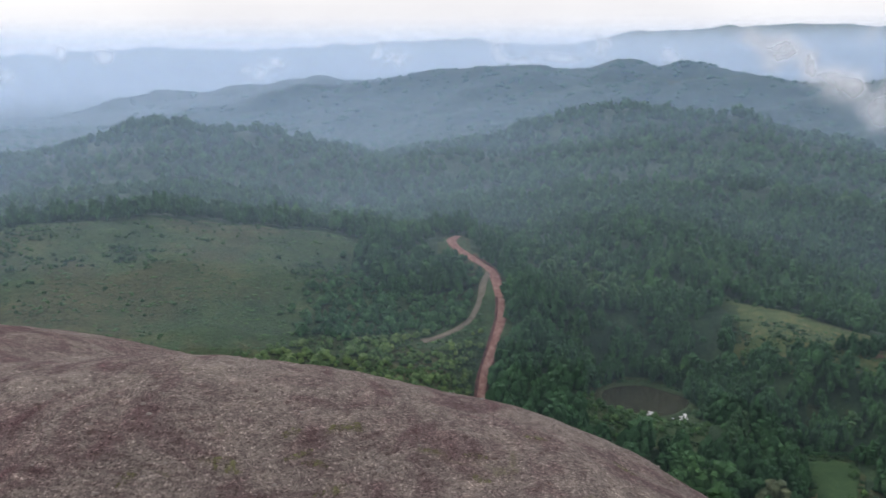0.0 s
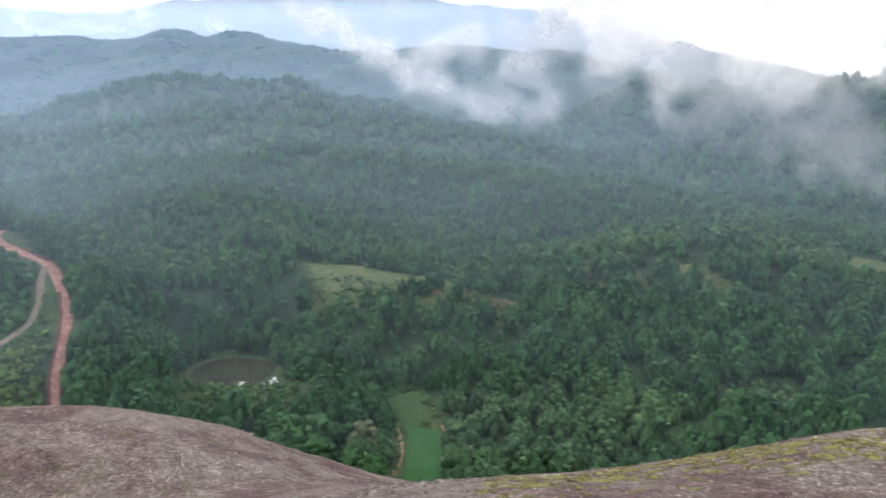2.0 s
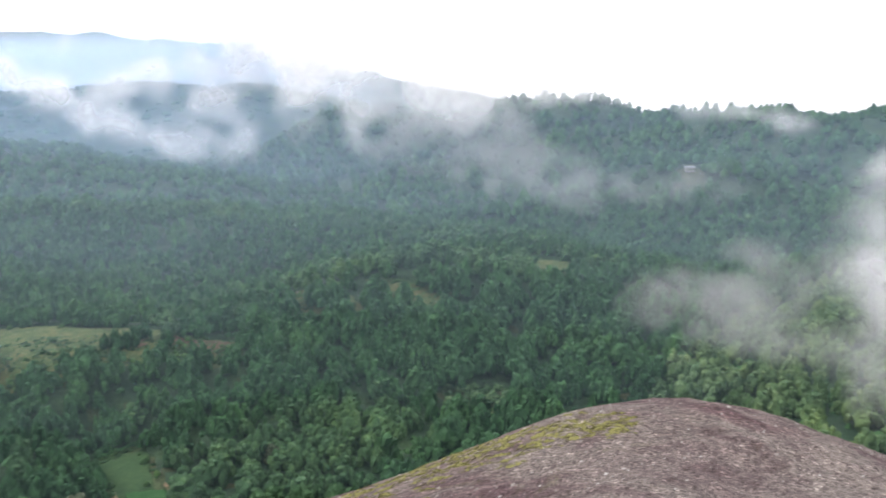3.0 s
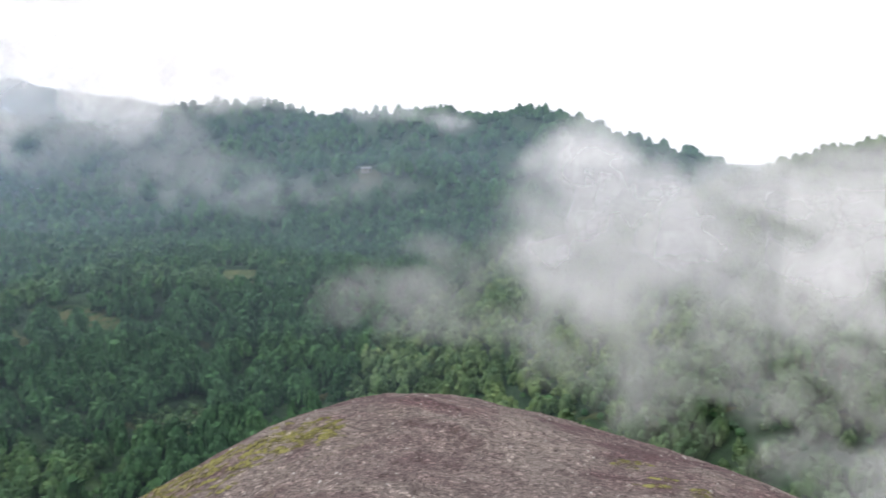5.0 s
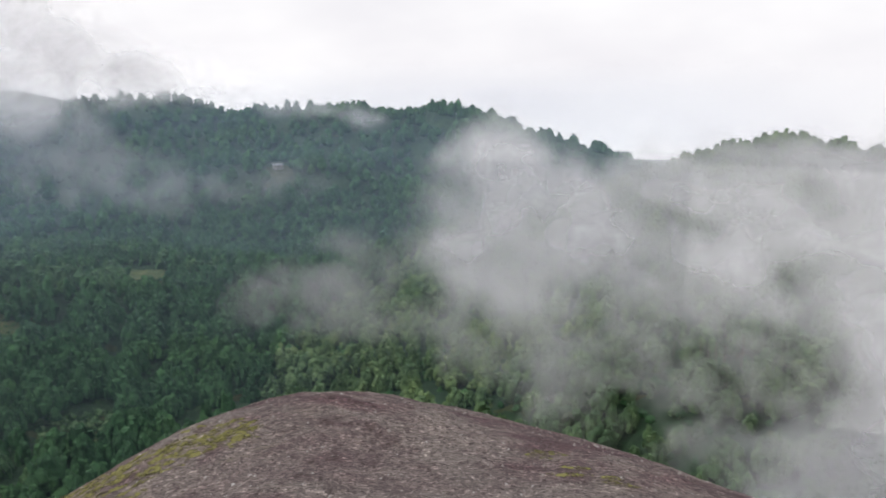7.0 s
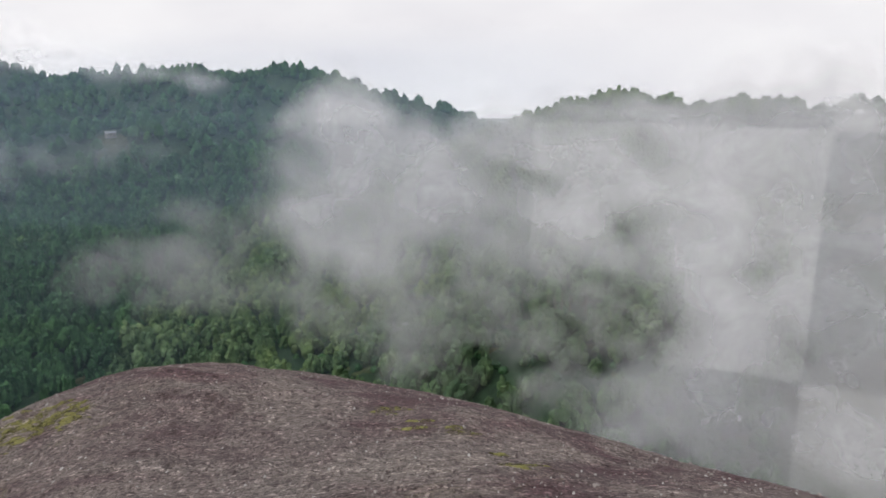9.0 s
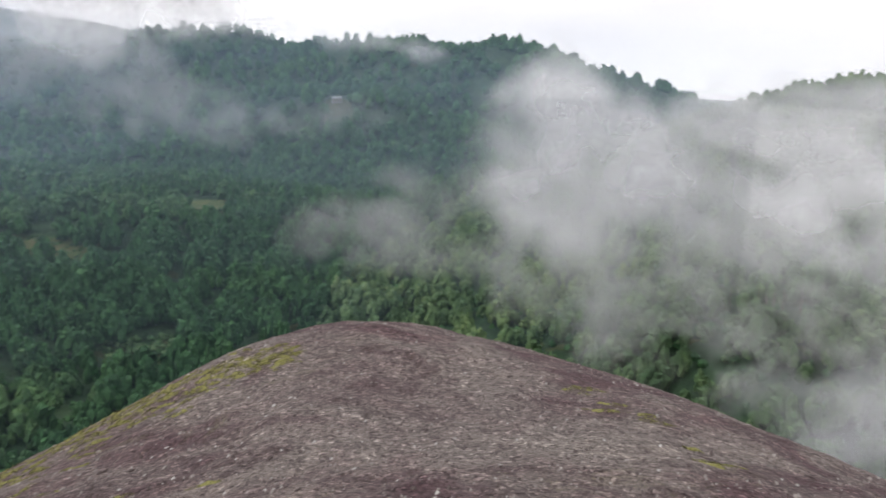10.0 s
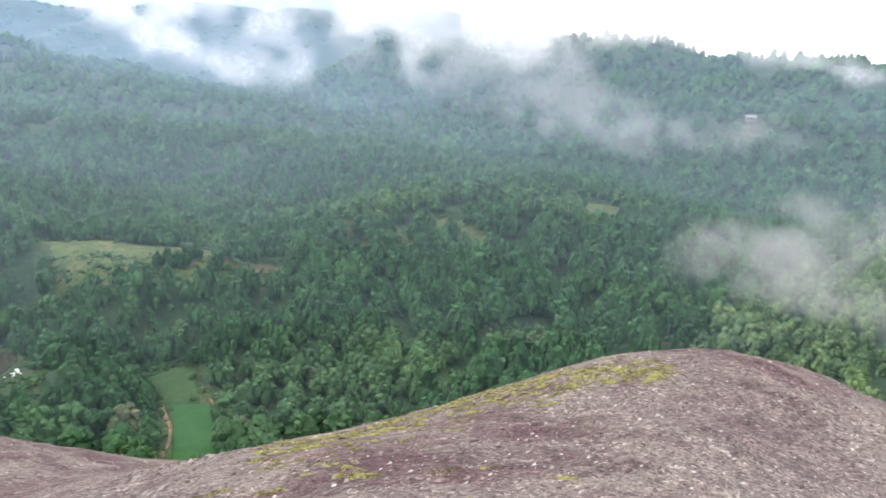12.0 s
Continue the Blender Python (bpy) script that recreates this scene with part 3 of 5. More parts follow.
px, py = pond_ring(1.0)
pond_z = land(*(np.array([c]) for c in survey(*POND_AT)[:2]))[0] + 0.5
pv = np.concatenate([[[*survey(*POND_AT)[:2], pond_z]], np.stack([px, py, px * 0 + pond_z], -1)])
pf = np.array([(0, 1 + i, 1 + (i + 1) % 64) for i in range(64)])
water = new("pond_water", mesh_of("pond_water", pv, pf, MAT_WATER))
tagged(water, "still muddy brown pond water", "pond", kind="structure")
rings = []
for sc, dz in ((0.97, -1.2), (1.0, 0.1), (1.05, 0.75), (1.1, 0.9), (1.2, -0.2), (1.3, -3.0)):
    qx, qy = pond_ring(sc)
    rings.append(np.stack([qx, qy, qx * 0 + pond_z + dz + fbm(qx / 3, qy / 3, 50) * 0.5], -1))
bank = new("pond_bank", mesh_of("pond_bank", np.concatenate(rings), grid_faces(6, 64, True), MAT_GROUND))
tagged(bank, "low grassy bank round the pond", "earth bank", kind="structure")

# ---------------------------------------------------------------- trees
rng = np.random.default_rng(7)
ICO_V, ICO_F = None, None


def ico():
    bm = bmesh.new()
    bmesh.ops.create_icosphere(bm, subdivisions=1, radius=1.0)
    v = np.array([p.co[:] for p in bm.verts])
    f = np.array([[p.index for p in q.verts] for q in bm.faces])
    bm.free()
    return v, f


ICO_V, ICO_F = ico()


def tuft(n, r, lobes, size):
    """n bent leaf sprays scattered over the lobes of a crown; returns verts, tris."""
    vs, fs = [], []
    for i in range(n):
        c, rad = lobes[i % len(lobes)]
        d = r.normal(size=3)
        d[2] = abs(d[2]) * 0.9 + 0.05 if r.random() < 0.78 else d[2]
        d /= np.linalg.norm(d)
        p = c + d * rad * r.uniform(0.82, 1.2)
        n1 = d + r.normal(size=3) * 0.55
        n1 /= np.linalg.norm(n1)
        a = np.cross(n1, r.normal(size=3))
        a /= np.linalg.norm(a)
        b = np.cross(n1, a)
        s = size * r.uniform(0.6, 1.3)
        q = [p - a * s * 0.9, p - b * s * 0.7 + n1 * s * 0.1, p + a * s * 1.1 - n1 * s * 0.35, p + b * s * 0.7]
        k = len(vs)
        vs += q
        fs += [(k, k + 1, k + 2), (k, k + 2, k + 3)]
    return np.array(vs), np.array(fs)


def crown(r, sub, lobes_n, tufts, size, cone=0.5):
    """A crown standing from 0.1 to 1, about 0.8 wide: a dark heart, clumps of leaves in rising whorls round it, and loose sprays.
    Cone above 0 narrows it upwards, below 0 spreads it into an umbrella."""
    bm = bmesh.new()
    bmesh.ops.create_icosphere(bm, subdivisions=sub, radius=1.0)
    v = np.array([p.co[:] for p in bm.verts])
    f = np.array([[p.index for p in t.verts] for t in bm.faces])
    bm.free()
    h = (v[:, 2:] + 1) / 2
    slim = 0.72 if lobes_n > 6 else 0.88 if lobes_n > 2 else 1.0
    wide = (1.0 + cone * (0.45 - h)) * slim
    v = v * np.concatenate([wide, wide, np.ones_like(wide) * (0.5 + 0.5 * slim)], 1) * (1 + r.normal(0, 0.1, (len(v), 1)))
    v = v * np.array([0.32, 0.32, 0.4]) + np.array([0, 0, 0.54])
    vs, fs, k = [v], [f], len(v)
    lobes = []
    turn = r.uniform(0, 6.28)
    for i in range(lobes_n):
        hh = (i + 0.5) / lobes_n if lobes_n > 1 else 0.5
        a = turn + i * 2.4 + r.normal(0, 0.3)
        ring = 0.31 * (1 + cone * (0.5 - hh)) * (1 - max(0.0, hh - 0.55) ** 2 * 3.4) * r.uniform(0.75, 1.1)
        rad = r.uniform(0.15, 0.23) * (1.1 - 0.35 * hh)
        c = np.array([math.cos(a) * ring, math.sin(a) * ring, 0.24 + 0.62 * hh + r.normal(0, 0.03)])
        lobes.append((c, rad))
        w = ICO_V * rad * np.array([0.95, 0.95, 1.15]) * (1 + 0.3 * r.normal(size=(len(ICO_V), 1)).clip(-1.6, 1.6))
        vs.append(w + c), fs.append(ICO_F + k)
        k += len(w)
    if lobes_n < 3:
        lobes += [(np.array([0, 0, 0.36]), 0.29), (np.array([0, 0, 0.56]), 0.27), (np.array([0, 0, 0.76]), 0.18)]
    if tufts:
        w, g = tuft(tufts, r, lobes, size)
        vs.append(w), fs.append(g + k)
    return np.concatenate(vs), np.concatenate(fs)


def low_bush(r, n, size):
    """A low spreading bush: a dome of leaf sprays with a small dark heart."""
    v, f = tuft(n, r, [(np.array([0, 0, 0.15]), 0.38), (np.array([0.2, 0.1, 0.1]), 0.3), (np.array([-0.15, 0.15, 0.12]), 0.33)], size)
    core = ICO_V * np.array([0.38, 0.38, 0.42]) * (1 + 0.2 * r.normal(size=(len(ICO_V), 1))) + np.array([0, 0, 0.2])
    return np.concatenate([v, core]), np.concatenate([f, ICO_F + len(v)])


def scatter(templates, xy, z, height, width, r):
    """All copies of the templates at the places, as one set of arrays."""
    vs, fs, k = [], [], 0
    which = r.integers(0, len(templates), len(xy))
    for t, (tv, tf) in enumerate(templates):
        idx = np.nonzero(which == t)[0]
        if not len(idx):
            continue
        a = r.uniform(0, 2 * math.pi, len(idx))
        c, s = np.cos(a), np.sin(a)
        w, h = width[idx], height[idx]
        lean = r.normal(0, 0.05, (2, len(idx)))
        x = (tv[None, :, 0] * c[:, None] - tv[None, :, 1] * s[:, None]) * w[:, None]
        y = (tv[None, :, 0] * s[:, None] + tv[None, :, 1] * c[:, None]) * w[:, None]
        zz = tv[None, :, 2] * h[:, None]
        p = np.stack([x + xy[idx, 0, None] + zz * lean[0][:, None], y + xy[idx, 1, None] + zz * lean[1][:, None], zz + z[idx, None]], -1)
        f = tf[None] + (np.arange(len(idx)) * len(tv))[:, None, None] + k
        vs.append(p.reshape(-1, 3)), fs.append(f.reshape(-1, 3))
        k += len(idx) * len(tv)
    return np.concatenate(vs), np.concatenate(fs)


def bearings_of(x, y):
    return np.degrees(np.arctan2(x, y)), np.hypot(x, y)


def inside(x, y, corners, grow=1.0):
    c = np.array([survey(b, r)[:2] for b, r in corners])
    m = c.mean(0)
    c = m + (c - m) * grow
    ok_p, ok_n = np.ones(x.shape, bool), np.ones(x.shape, bool)
    for a, b in zip(c, np.roll(c, -1, 0)):
        s = (b[0] - a[0]) * (y - a[1]) - (b[1] - a[1]) * (x - a[0])
        ok_p &= s > 0
        ok_n &= s < 0
    return ok_p | ok_n


def near_line(x, y, line, width):
    best = np.full(x.shape, 1e9)
    p = [survey(b, r)[:2] for b, r in line]
    for (ax, ay), (bx, by) in zip(p, p[1:]):
        dx, dy = bx - ax, by - ay
        t = np.clip(((x - ax) * dx + (y - ay) * dy) / (dx * dx + dy * dy), 0, 1)
        best = np.minimum(best, np.hypot(x - ax - t * dx, y - ay - t * dy))
    return best < width


def open_ground(x, y):
    """Where no tall trees stand."""
    b, r = bearings_of(x, y)
    cx, cy, _ = survey(*POND_AT)
    ca, sa = math.cos(radians(POND_AT[0])), math.sin(radians(POND_AT[0]))
    along, across = (x - cx) * sa + (y - cy) * ca, (x - cx) * ca - (y - cy) * sa
    o = (np.hypot(along, across) < 23) | ((np.abs(across) < 25) & (along < 0) & (along > -66))
    o |= inside(x, y, FIELD, 1.12) | inside(x, y, [(24.6, 326), (28, 334), (29.3, 298), (25.8, 296)], 1.05)
    o |= near_line(x * (1 + 8 / r), y * (1 + 8 / r), ROAD[:4], 5) | near_line(x * (1 + 18 / r), y * (1 + 18 / r), ROAD[:3], 5)
    o |= near_line(x, y, ROAD, 5.0) | near_line(x * (1 + 8 / r), y * (1 + 8 / r), ROAD[4:], 5.5) | near_line(x * (1 + 16 / r), y * (1 + 16 / r), ROAD[6:], 6) | near_line(x, y, [(25.95, 300), (26.45, 278), (25.6, 250)], 5) | near_line(x, y, SIDE, 4.5) | near_line(x * (1 + 10 / r), y * (1 + 10 / r), SIDE, 6) | near_line(x * (1 + 20 / r), y * (1 + 20 / r), SIDE, 6)
    thin = fbm(x / 16, y / 16, 58) > -0.02
    o |= inside(x, y, DRY, 0.95) & (fbm(x / 16, y / 16, 58) > -0.04)
    o |= (inside(x, y, CLEAR, 0.98) & (r > np.interp(b, [19, 31], [378, 370]) + 16 * fbm(x / 14, y / 14, 58))) | inside(x, y, [(30.6, 394), (35.4, 383), (35.2, 362), (30.8, 366)]) | inside(x, y, GLADE, 1.1) | inside(x * (1 + 14 / r), y * (1 + 14 / r), GLADE, 1.1) | inside(x * (1 + 28 / r), y * (1 + 28 / r), GLADE, 1.0) | inside(x * (1 + 40 / r), y * (1 + 40 / r), GLADE, 0.9)
    for nearer in (0, 14, 28):
        o |= np.hypot(x * (1 + nearer / r) - survey(*HOUSE_AT)[0], y * (1 + nearer / r) - survey(*HOUSE_AT)[1]) < 10
    o |= inside(x * (1 + 12 / r), y * (1 + 12 / r), DRY, 0.9) & thin
    o |= (b < -5.5) & (r < 458 + 60 * fbm(b / 3, r / 200, 57)) & (r > 220)
    o |= (b < 2.5) & (r < 385 + 40 * fbm(b / 4, r / 40, 59)) & (b > -14)
    o |= (b > 49.5) & (b < 55) & (np.abs(r - sight(52, -24)) < 14)
    o |= rock(x, y, False) > land(x, y) - 1.0
    return o


def places(r0, r1, b0, b1, spacing, r):
    n = int((r1 * r1 - r0 * r0) * radians(b1 - b0) / 2 / spacing**2)
    rr = np.sqrt(r.uniform(r0 * r0, r1 * r1, n))
    bb = np.radians(r.uniform(b0, b1, n))
    return np.stack([rr * np.sin(bb), rr * np.cos(bb)], -1)


def grove(name, label, xy, templates, h0, h1, material, r, wide=(0.75, 1.15), sink=0.6):
    z = land(xy[:, 0], xy[:, 1]) - sink
    big = 1 + 0.5 * fbm(xy[:, 0] / 60, xy[:, 1] / 60, 77)
    h = (h0 + (h1 - h0) * r.beta(1.6, 2.2, len(xy))) * big
    w = h * r.uniform(*wide, len(xy))
    v, f = scatter(templates, xy, z, h, w, r)
    ob = new(name, mesh_of(name, v, f, material, False))
    return tagged(ob, label, "forest", kind="stuff")


CONES = (0.5, 0.8, 1.1, 1.35, -0.4, 0.9, 1.0, 0.3)
T_NEAR = [crown(rng, 1, 12, 42, 0.042, c) for c in CONES]
T_HALF = [crown(rng, 1, 4, 4, 0.08, c) for c in CONES]
T_MID = [crown(rng, 1, 0, 7, 0.145, c) for c in (0.3, 0.6, 0.9, 0.3, 0.5, 0.7)]
T_LOW = [low_bush(rng, 9, 0.22) for _ in range(6)]
T_FAR = [crown(rng, 1, 0, 0, 0.12, c) for c in (0.3, 0.6, 0.8, 0.1)]


def wooded(r0, r1, b0, b1, spacing, gaps, seed=91):
    xy = places(r0, r1, b0, b1, spacing, rng)
    xy = xy[~open_ground(xy[:, 0], xy[:, 1])]
    return xy[fbm(xy[:, 0] / 45, xy[:, 1] / 45, seed) + 0.5 > rng.uniform(0, gaps, len(xy))]


def across_creek(xy):
    """The lighter wood on the far side of the creek."""
    b, r = bearings_of(xy[:, 0], xy[:, 1])
    return b > 66 + np.clip(r - 370, -120, 400) * 0.075


def paler(xy):
    """Stands of lighter broadleaf trees by the field and scattered; along a crest, paled to look lit."""
    b, r = bearings_of(xy[:, 0], xy[:, 1])
    drift = fbm(xy[:, 0] / 70, xy[:, 1] / 70, 88)
    return ((r < 300 + 60 * drift) & (b > 28) & (b < 45)) | ((b > 32) & (b < 57) & (np.abs(r - 448) < 14)) | ((drift > 0.17) & (r > 300))


near_xy = np.concatenate([wooded(205, 420, -34, 114, 6.0, 0.16), wooded(150, 205, 88, 112, 6.0, 0.16)])
bb, rr = bearings_of(near_xy[:, 0], near_xy[:, 1])
single = (bb > 12) & (bb < 37) & (rr < 282)
single_xy = near_xy[single]
near_xy = near_xy[~single]
half_xy = wooded(420, 700, -34, 104, 6.9, 0.16)
for xy, shapes in ((near_xy, T_NEAR), (half_xy, T_HALF)):
    side = across_creek(xy) | paler(xy)
    grove("forest", "dense broadleaf forest on the valley slopes", xy[~side], shapes, 8, 18, MAT_LEAF, rng, (0.48, 0.8))
    over = across_creek(xy)
    grove("forest", "lighter green stand of broadleaf trees, crest ones paled as if lit", xy[side & ~over], shapes, 7, 15, MAT_LEAF_LIGHT, rng, (0.65, 1.0))
    grove("forest", "fresh green wood on the misty slope", xy[over], shapes, 5, 14, MAT_LEAF_LIME, rng, (0.55, 0.95))
grove("forest", "bluish green forest on the farther hills", wooded(700, 1150, -34, 92, 11.0, 0.2), T_MID, 9, 18, MAT_LEAF, rng, (0.75, 1.2))
grove("forest", "distant forest on hazy ridges", places(1150, 2300, -34, 62, 20.0, rng), T_FAR, 7, 11, MAT_LEAF, rng, (1.5, 2.3), 3.0)
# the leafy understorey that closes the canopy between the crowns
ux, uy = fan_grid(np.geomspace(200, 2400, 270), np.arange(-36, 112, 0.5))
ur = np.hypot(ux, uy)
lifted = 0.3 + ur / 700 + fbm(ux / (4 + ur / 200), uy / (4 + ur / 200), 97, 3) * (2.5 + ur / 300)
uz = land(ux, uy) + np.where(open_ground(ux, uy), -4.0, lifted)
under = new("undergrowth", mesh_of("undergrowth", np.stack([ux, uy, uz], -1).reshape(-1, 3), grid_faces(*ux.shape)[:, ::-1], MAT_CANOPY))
tagged(under, "dense leafy undergrowth beneath the forest trees", "undergrowth", kind="stuff")
# understorey between the near trees, and tall trees along the skyline crests
grove("forest", "understorey bushes between the trees", wooded(205, 400, -34, 112, 8.5, 0.4, 95), T_MID, 2.5, 5, MAT_LEAF, rng, (1.2, 1.9), 0.6)
crest = []
for pts in (RIDGES[2][0][2:], RIDGES[13][0][:5]):
    for a, b in zip(pts, pts[1:]):
        n = int((b - a).length / 3)
        t = rng.uniform(0, 1, n)[:, None]
        crest.append(np.array(a.xy) * (1 - t) + np.array(b.xy) * t + rng.normal(0, 9, (n, 2)))
grove("forest", "tall trees along the skyline ridge", np.concatenate(crest), T_NEAR, 3, 10.5, MAT_LEAF, rng, (0.6, 1.25))
# rounder trees along the crests of the two spurs; light leaves paint them lit
spur = []
for pts in (RIDGES[5][0][1:], RIDGES[6][0]):
    for a, b in zip(pts, pts[1:]):
        n = int((b - a).length / 4.5)
        t = rng.uniform(0, 1, n)[:, None]
        spur.append(np.array(a.xy) * (1 - t) + np.array(b.xy) * t + rng.normal(0, 5, (n, 2)))
spur = np.concatenate(spur)
spur = spur[~open_ground(spur[:, 0], spur[:, 1])]
grove("forest", "rounded trees along the crest of a spur, leaves paled as if lit", spur, T_NEAR, 9, 16, MAT_LEAF_LIGHT, rng, (0.75, 1.05))
# shrubs on the open slopes
xy = places(240, 480, -40, 3, 3.6, rng)
b, r = bearings_of(xy[:, 0], xy[:, 1])
ok = open_ground(xy[:, 0], xy[:, 1]) & ~near_line(xy[:, 0], xy[:, 1], ROAD, 4) & ~near_line(xy[:, 0], xy[:, 1], SIDE, 3)
ok &= ~(rock(xy[:, 0], xy[:, 1], False) > land(xy[:, 0], xy[:, 1]) - 1.0)
ok &= fbm(xy[:, 0] / 40, xy[:, 1] / 40, 61) + 0.5 > rng.uniform(0.45, 1.15, len(xy)) - np.where((b > -11) & (r < 400), 0.5, 0)
grove("shrubs", "low green shrubs on the open slope", xy[ok], T_MID, 0.8, 2.4, MAT_BUSH, rng, (1.2, 2.0), 0.4)
xy = places(250, 480, -34, -4, 2.7, rng)
x, y = xy[:, 0], xy[:, 1]
ok = open_ground(x, y) & (rock(x, y, False) < land(x, y) - 1.0) & (fbm(x / 55, y / 55, 65) + 0.5 * fbm(x / 9, y / 9, 67) > rng.uniform(0.1, 0.3, len(x)))
grove("shrubs", "dark green thicket in the folds of the grassy hill", xy[ok], T_MID, 1.0, 3.4, MAT_BUSH, rng, (1.1, 1.9), 0.5)
xy = places(250, 480, -34, 3, 2.9, rng)
x, y = xy[:, 0], xy[:, 1]
ok = open_ground(x, y) & ~near_line(x, y, ROAD, 3) & ~near_line(x, y, SIDE, 2) & (rock(x, y, False) < land(x, y) - 1.0)
ok &= fbm(x / 18, y / 18, 62) + 0.5 > rng.uniform(0.1, 0.7, len(x))
grove("shrubs", "fine brush and bracken over the grassy hill", xy[ok], T_LOW, 0.35, 0.9, MAT_BUSH, rng, (2.6, 4.6), 0.12)
# the near spur: bright bushes up to its crest, darker thicket in the gully behind it
xy = places(270, 420, -16, 2.8, 2.5, rng)
x, y = xy[:, 0], xy[:, 1]
b, r = bearings_of(x, y)
crest_r = np.interp(b, [-13, -6.7, -0.6, 4.1], [317, 328, 343, 364])
before = r - crest_r < 4 + 8 * fbm(b / 1.5, r / 20, 63)
clear = ~near_line(x, y, ROAD, 3.4) & ~near_line(x * (1 + 8 / r), y * (1 + 8 / r), ROAD[:4], 4.5) & ~near_line(x * (1 + 17 / r), y * (1 + 17 / r), ROAD[:3], 4.5) & ~near_line(x, y, SIDE, 2.4) & ~near_line(x * (1 + 5 / r), y * (1 + 5 / r), SIDE, 4.5) & (rock(x, y, False) < land(x, y) - 1.0)
fade = b > np.interp(r, [300, 330, 440], [-14, -10.5, -5.5]) + 5 * fbm(x / 25, y / 25, 64) + rng.normal(0, 0.5, len(x))
grove("shrubs", "thick bright green bushes covering the near spur", xy[clear & before & fade], T_MID, 1.2, 4.4, MAT_BUSH_BRIGHT, rng, (1.1, 1.9), 0.5)
grove("shrubs", "dark green thicket in the gully behind the near spur", xy[clear & ~before & fade & (rng.random(len(x)) < 0.6)], T_MID, 1.5, 6.5, MAT_LEAF, rng, (0.9, 1.5), 0.5)
# low bushes in the clearings, round the pond and the fields
xy = places(230, 480, 5, 62, 3.0, rng)
x, y = xy[:, 0], xy[:, 1]
ok = open_ground(x, y) & ~inside(x, y, FIELD, 1.1) & ~near_line(x, y, ROAD, 4) & (rock(x, y, False) < land(x, y) - 1.0)
ok &= np.hypot(x - survey(*POND_AT)[0], y - survey(*POND_AT)[1]) > 21
ok &= ~near_line(x * 1.018, y * 1.018, [(13.0, 343), (17.6, 343)], 9)
ok &= ~inside(x, y, [(25.0, 322), (27.6, 330), (28.6, 302), (26.2, 300)], 1.0)
b_xy, r_xy = bearings_of(x, y)
open_grass = inside(x, y, CLEAR, 1.0) | inside(x, y, DRY, 1.0)
ok &= fbm(x / 14, y / 14, 66) + 0.5 > np.where(open_grass & (r_xy > np.interp(b_xy, [19, 31], [404, 380])), rng.uniform(0.5, 1.3, len(x)), rng.uniform(0, 0.7, len(x)))
grove("shrubs", "low bushes in the clearings and along the pond", xy[ok], T_MID, 1.2, 3.8, MAT_BUSH, rng, (1.1, 1.9), 0.4)

xy = places(300, 440, 5, 62, 2.1, rng)
x, y = xy[:, 0], xy[:, 1]
b, r = bearings_of(x, y)
ok = open_ground(x, y) & ~near_line(x, y, ROAD, 4) & (rock(x, y, False) < land(x, y) - 1.0) & ~inside(x, y, FIELD, 1.1)
ok &= np.hypot(x - survey(*POND_AT)[0], y - survey(*POND_AT)[1]) > 20
ok &= ~near_line(x * (1 + 5 / r), y * (1 + 5 / r), [(13.0, 343), (17.6, 343)], 9)
ok &= ~inside(x, y, [(25.0, 322), (28.4, 332), (28.6, 300), (26.2, 300)], 1.0)
ok &= ~(inside(x, y, CLEAR, 1.0) & (r > np.interp(b, [19, 31], [408, 385]) + 18 * fbm(x / 12, y / 12, 68)))
grove("shrubs", "low leafy scrub below the clearing and round the pond", xy[ok], T_LOW, 0.8, 2.2, MAT_BUSH, rng, (1.4, 2.2), 0.2)
hedge = np.stack([np.array(survey(*p)[:2]) * (1 - t) + np.array(survey(*q)[:2]) * t for p, q in (((25.2, 328), (26.8, 331)), ((26.8, 331), (28.5, 337))) for t in np.linspace(0, 1, 9)])
grove("shrubs", "dark low hedge along the upper plot", hedge, T_MID, 1.6, 2.8, MAT_LEAF, rng, (1.2, 1.6), 0.3)
xy = places(sight(52, -25.2), sight(52, -22.8), 49.5, 55, 3.2, rng)
grove("shrubs", "light green bushes at the foot of the wooded slope", xy, T_MID, 2, 5, MAT_LEAF_LIME, rng, (1.0, 1.7), 0.4)

# single trees near the fields: each a trunk and a crown
CROWN_MESHES = []
for c in (0.3, 0.5, 0.7, 0.9, 0.2, 0.6):
    v, f = crown(rng, 2, 18, 340, 0.034, c)
    CROWN_MESHES.append(tuple(mesh_of("crown", v, f, m, False) for m in (MAT_LEAF, MAT_LEAF_PALE, MAT_LEAF_LIGHT)))


def trunk_mesh(r, lean=0.03):
    n, rings = 8, []
    for h, w in ((-0.06, 0.032), (0.0, 0.026), (0.12, 0.02), (0.3, 0.016), (0.5, 0.011), (0.75, 0.005)):
        a = np.linspace(0, 2 * math.pi, n, endpoint=False)
        k = w * (1 + 0.12 * r.normal(size=n))
        rings.append(np.stack([np.cos(a) * k + lean * h, np.sin(a) * k + lean * h * h, np.full(n, h)], -1))
    return mesh_of("trunk", np.concatenate(rings), grid_faces(6, n, True), MAT_BARK)


TRUNK_MESHES = [trunk_mesh(rng, s) for s in (0.03, -0.05, 0.06)]


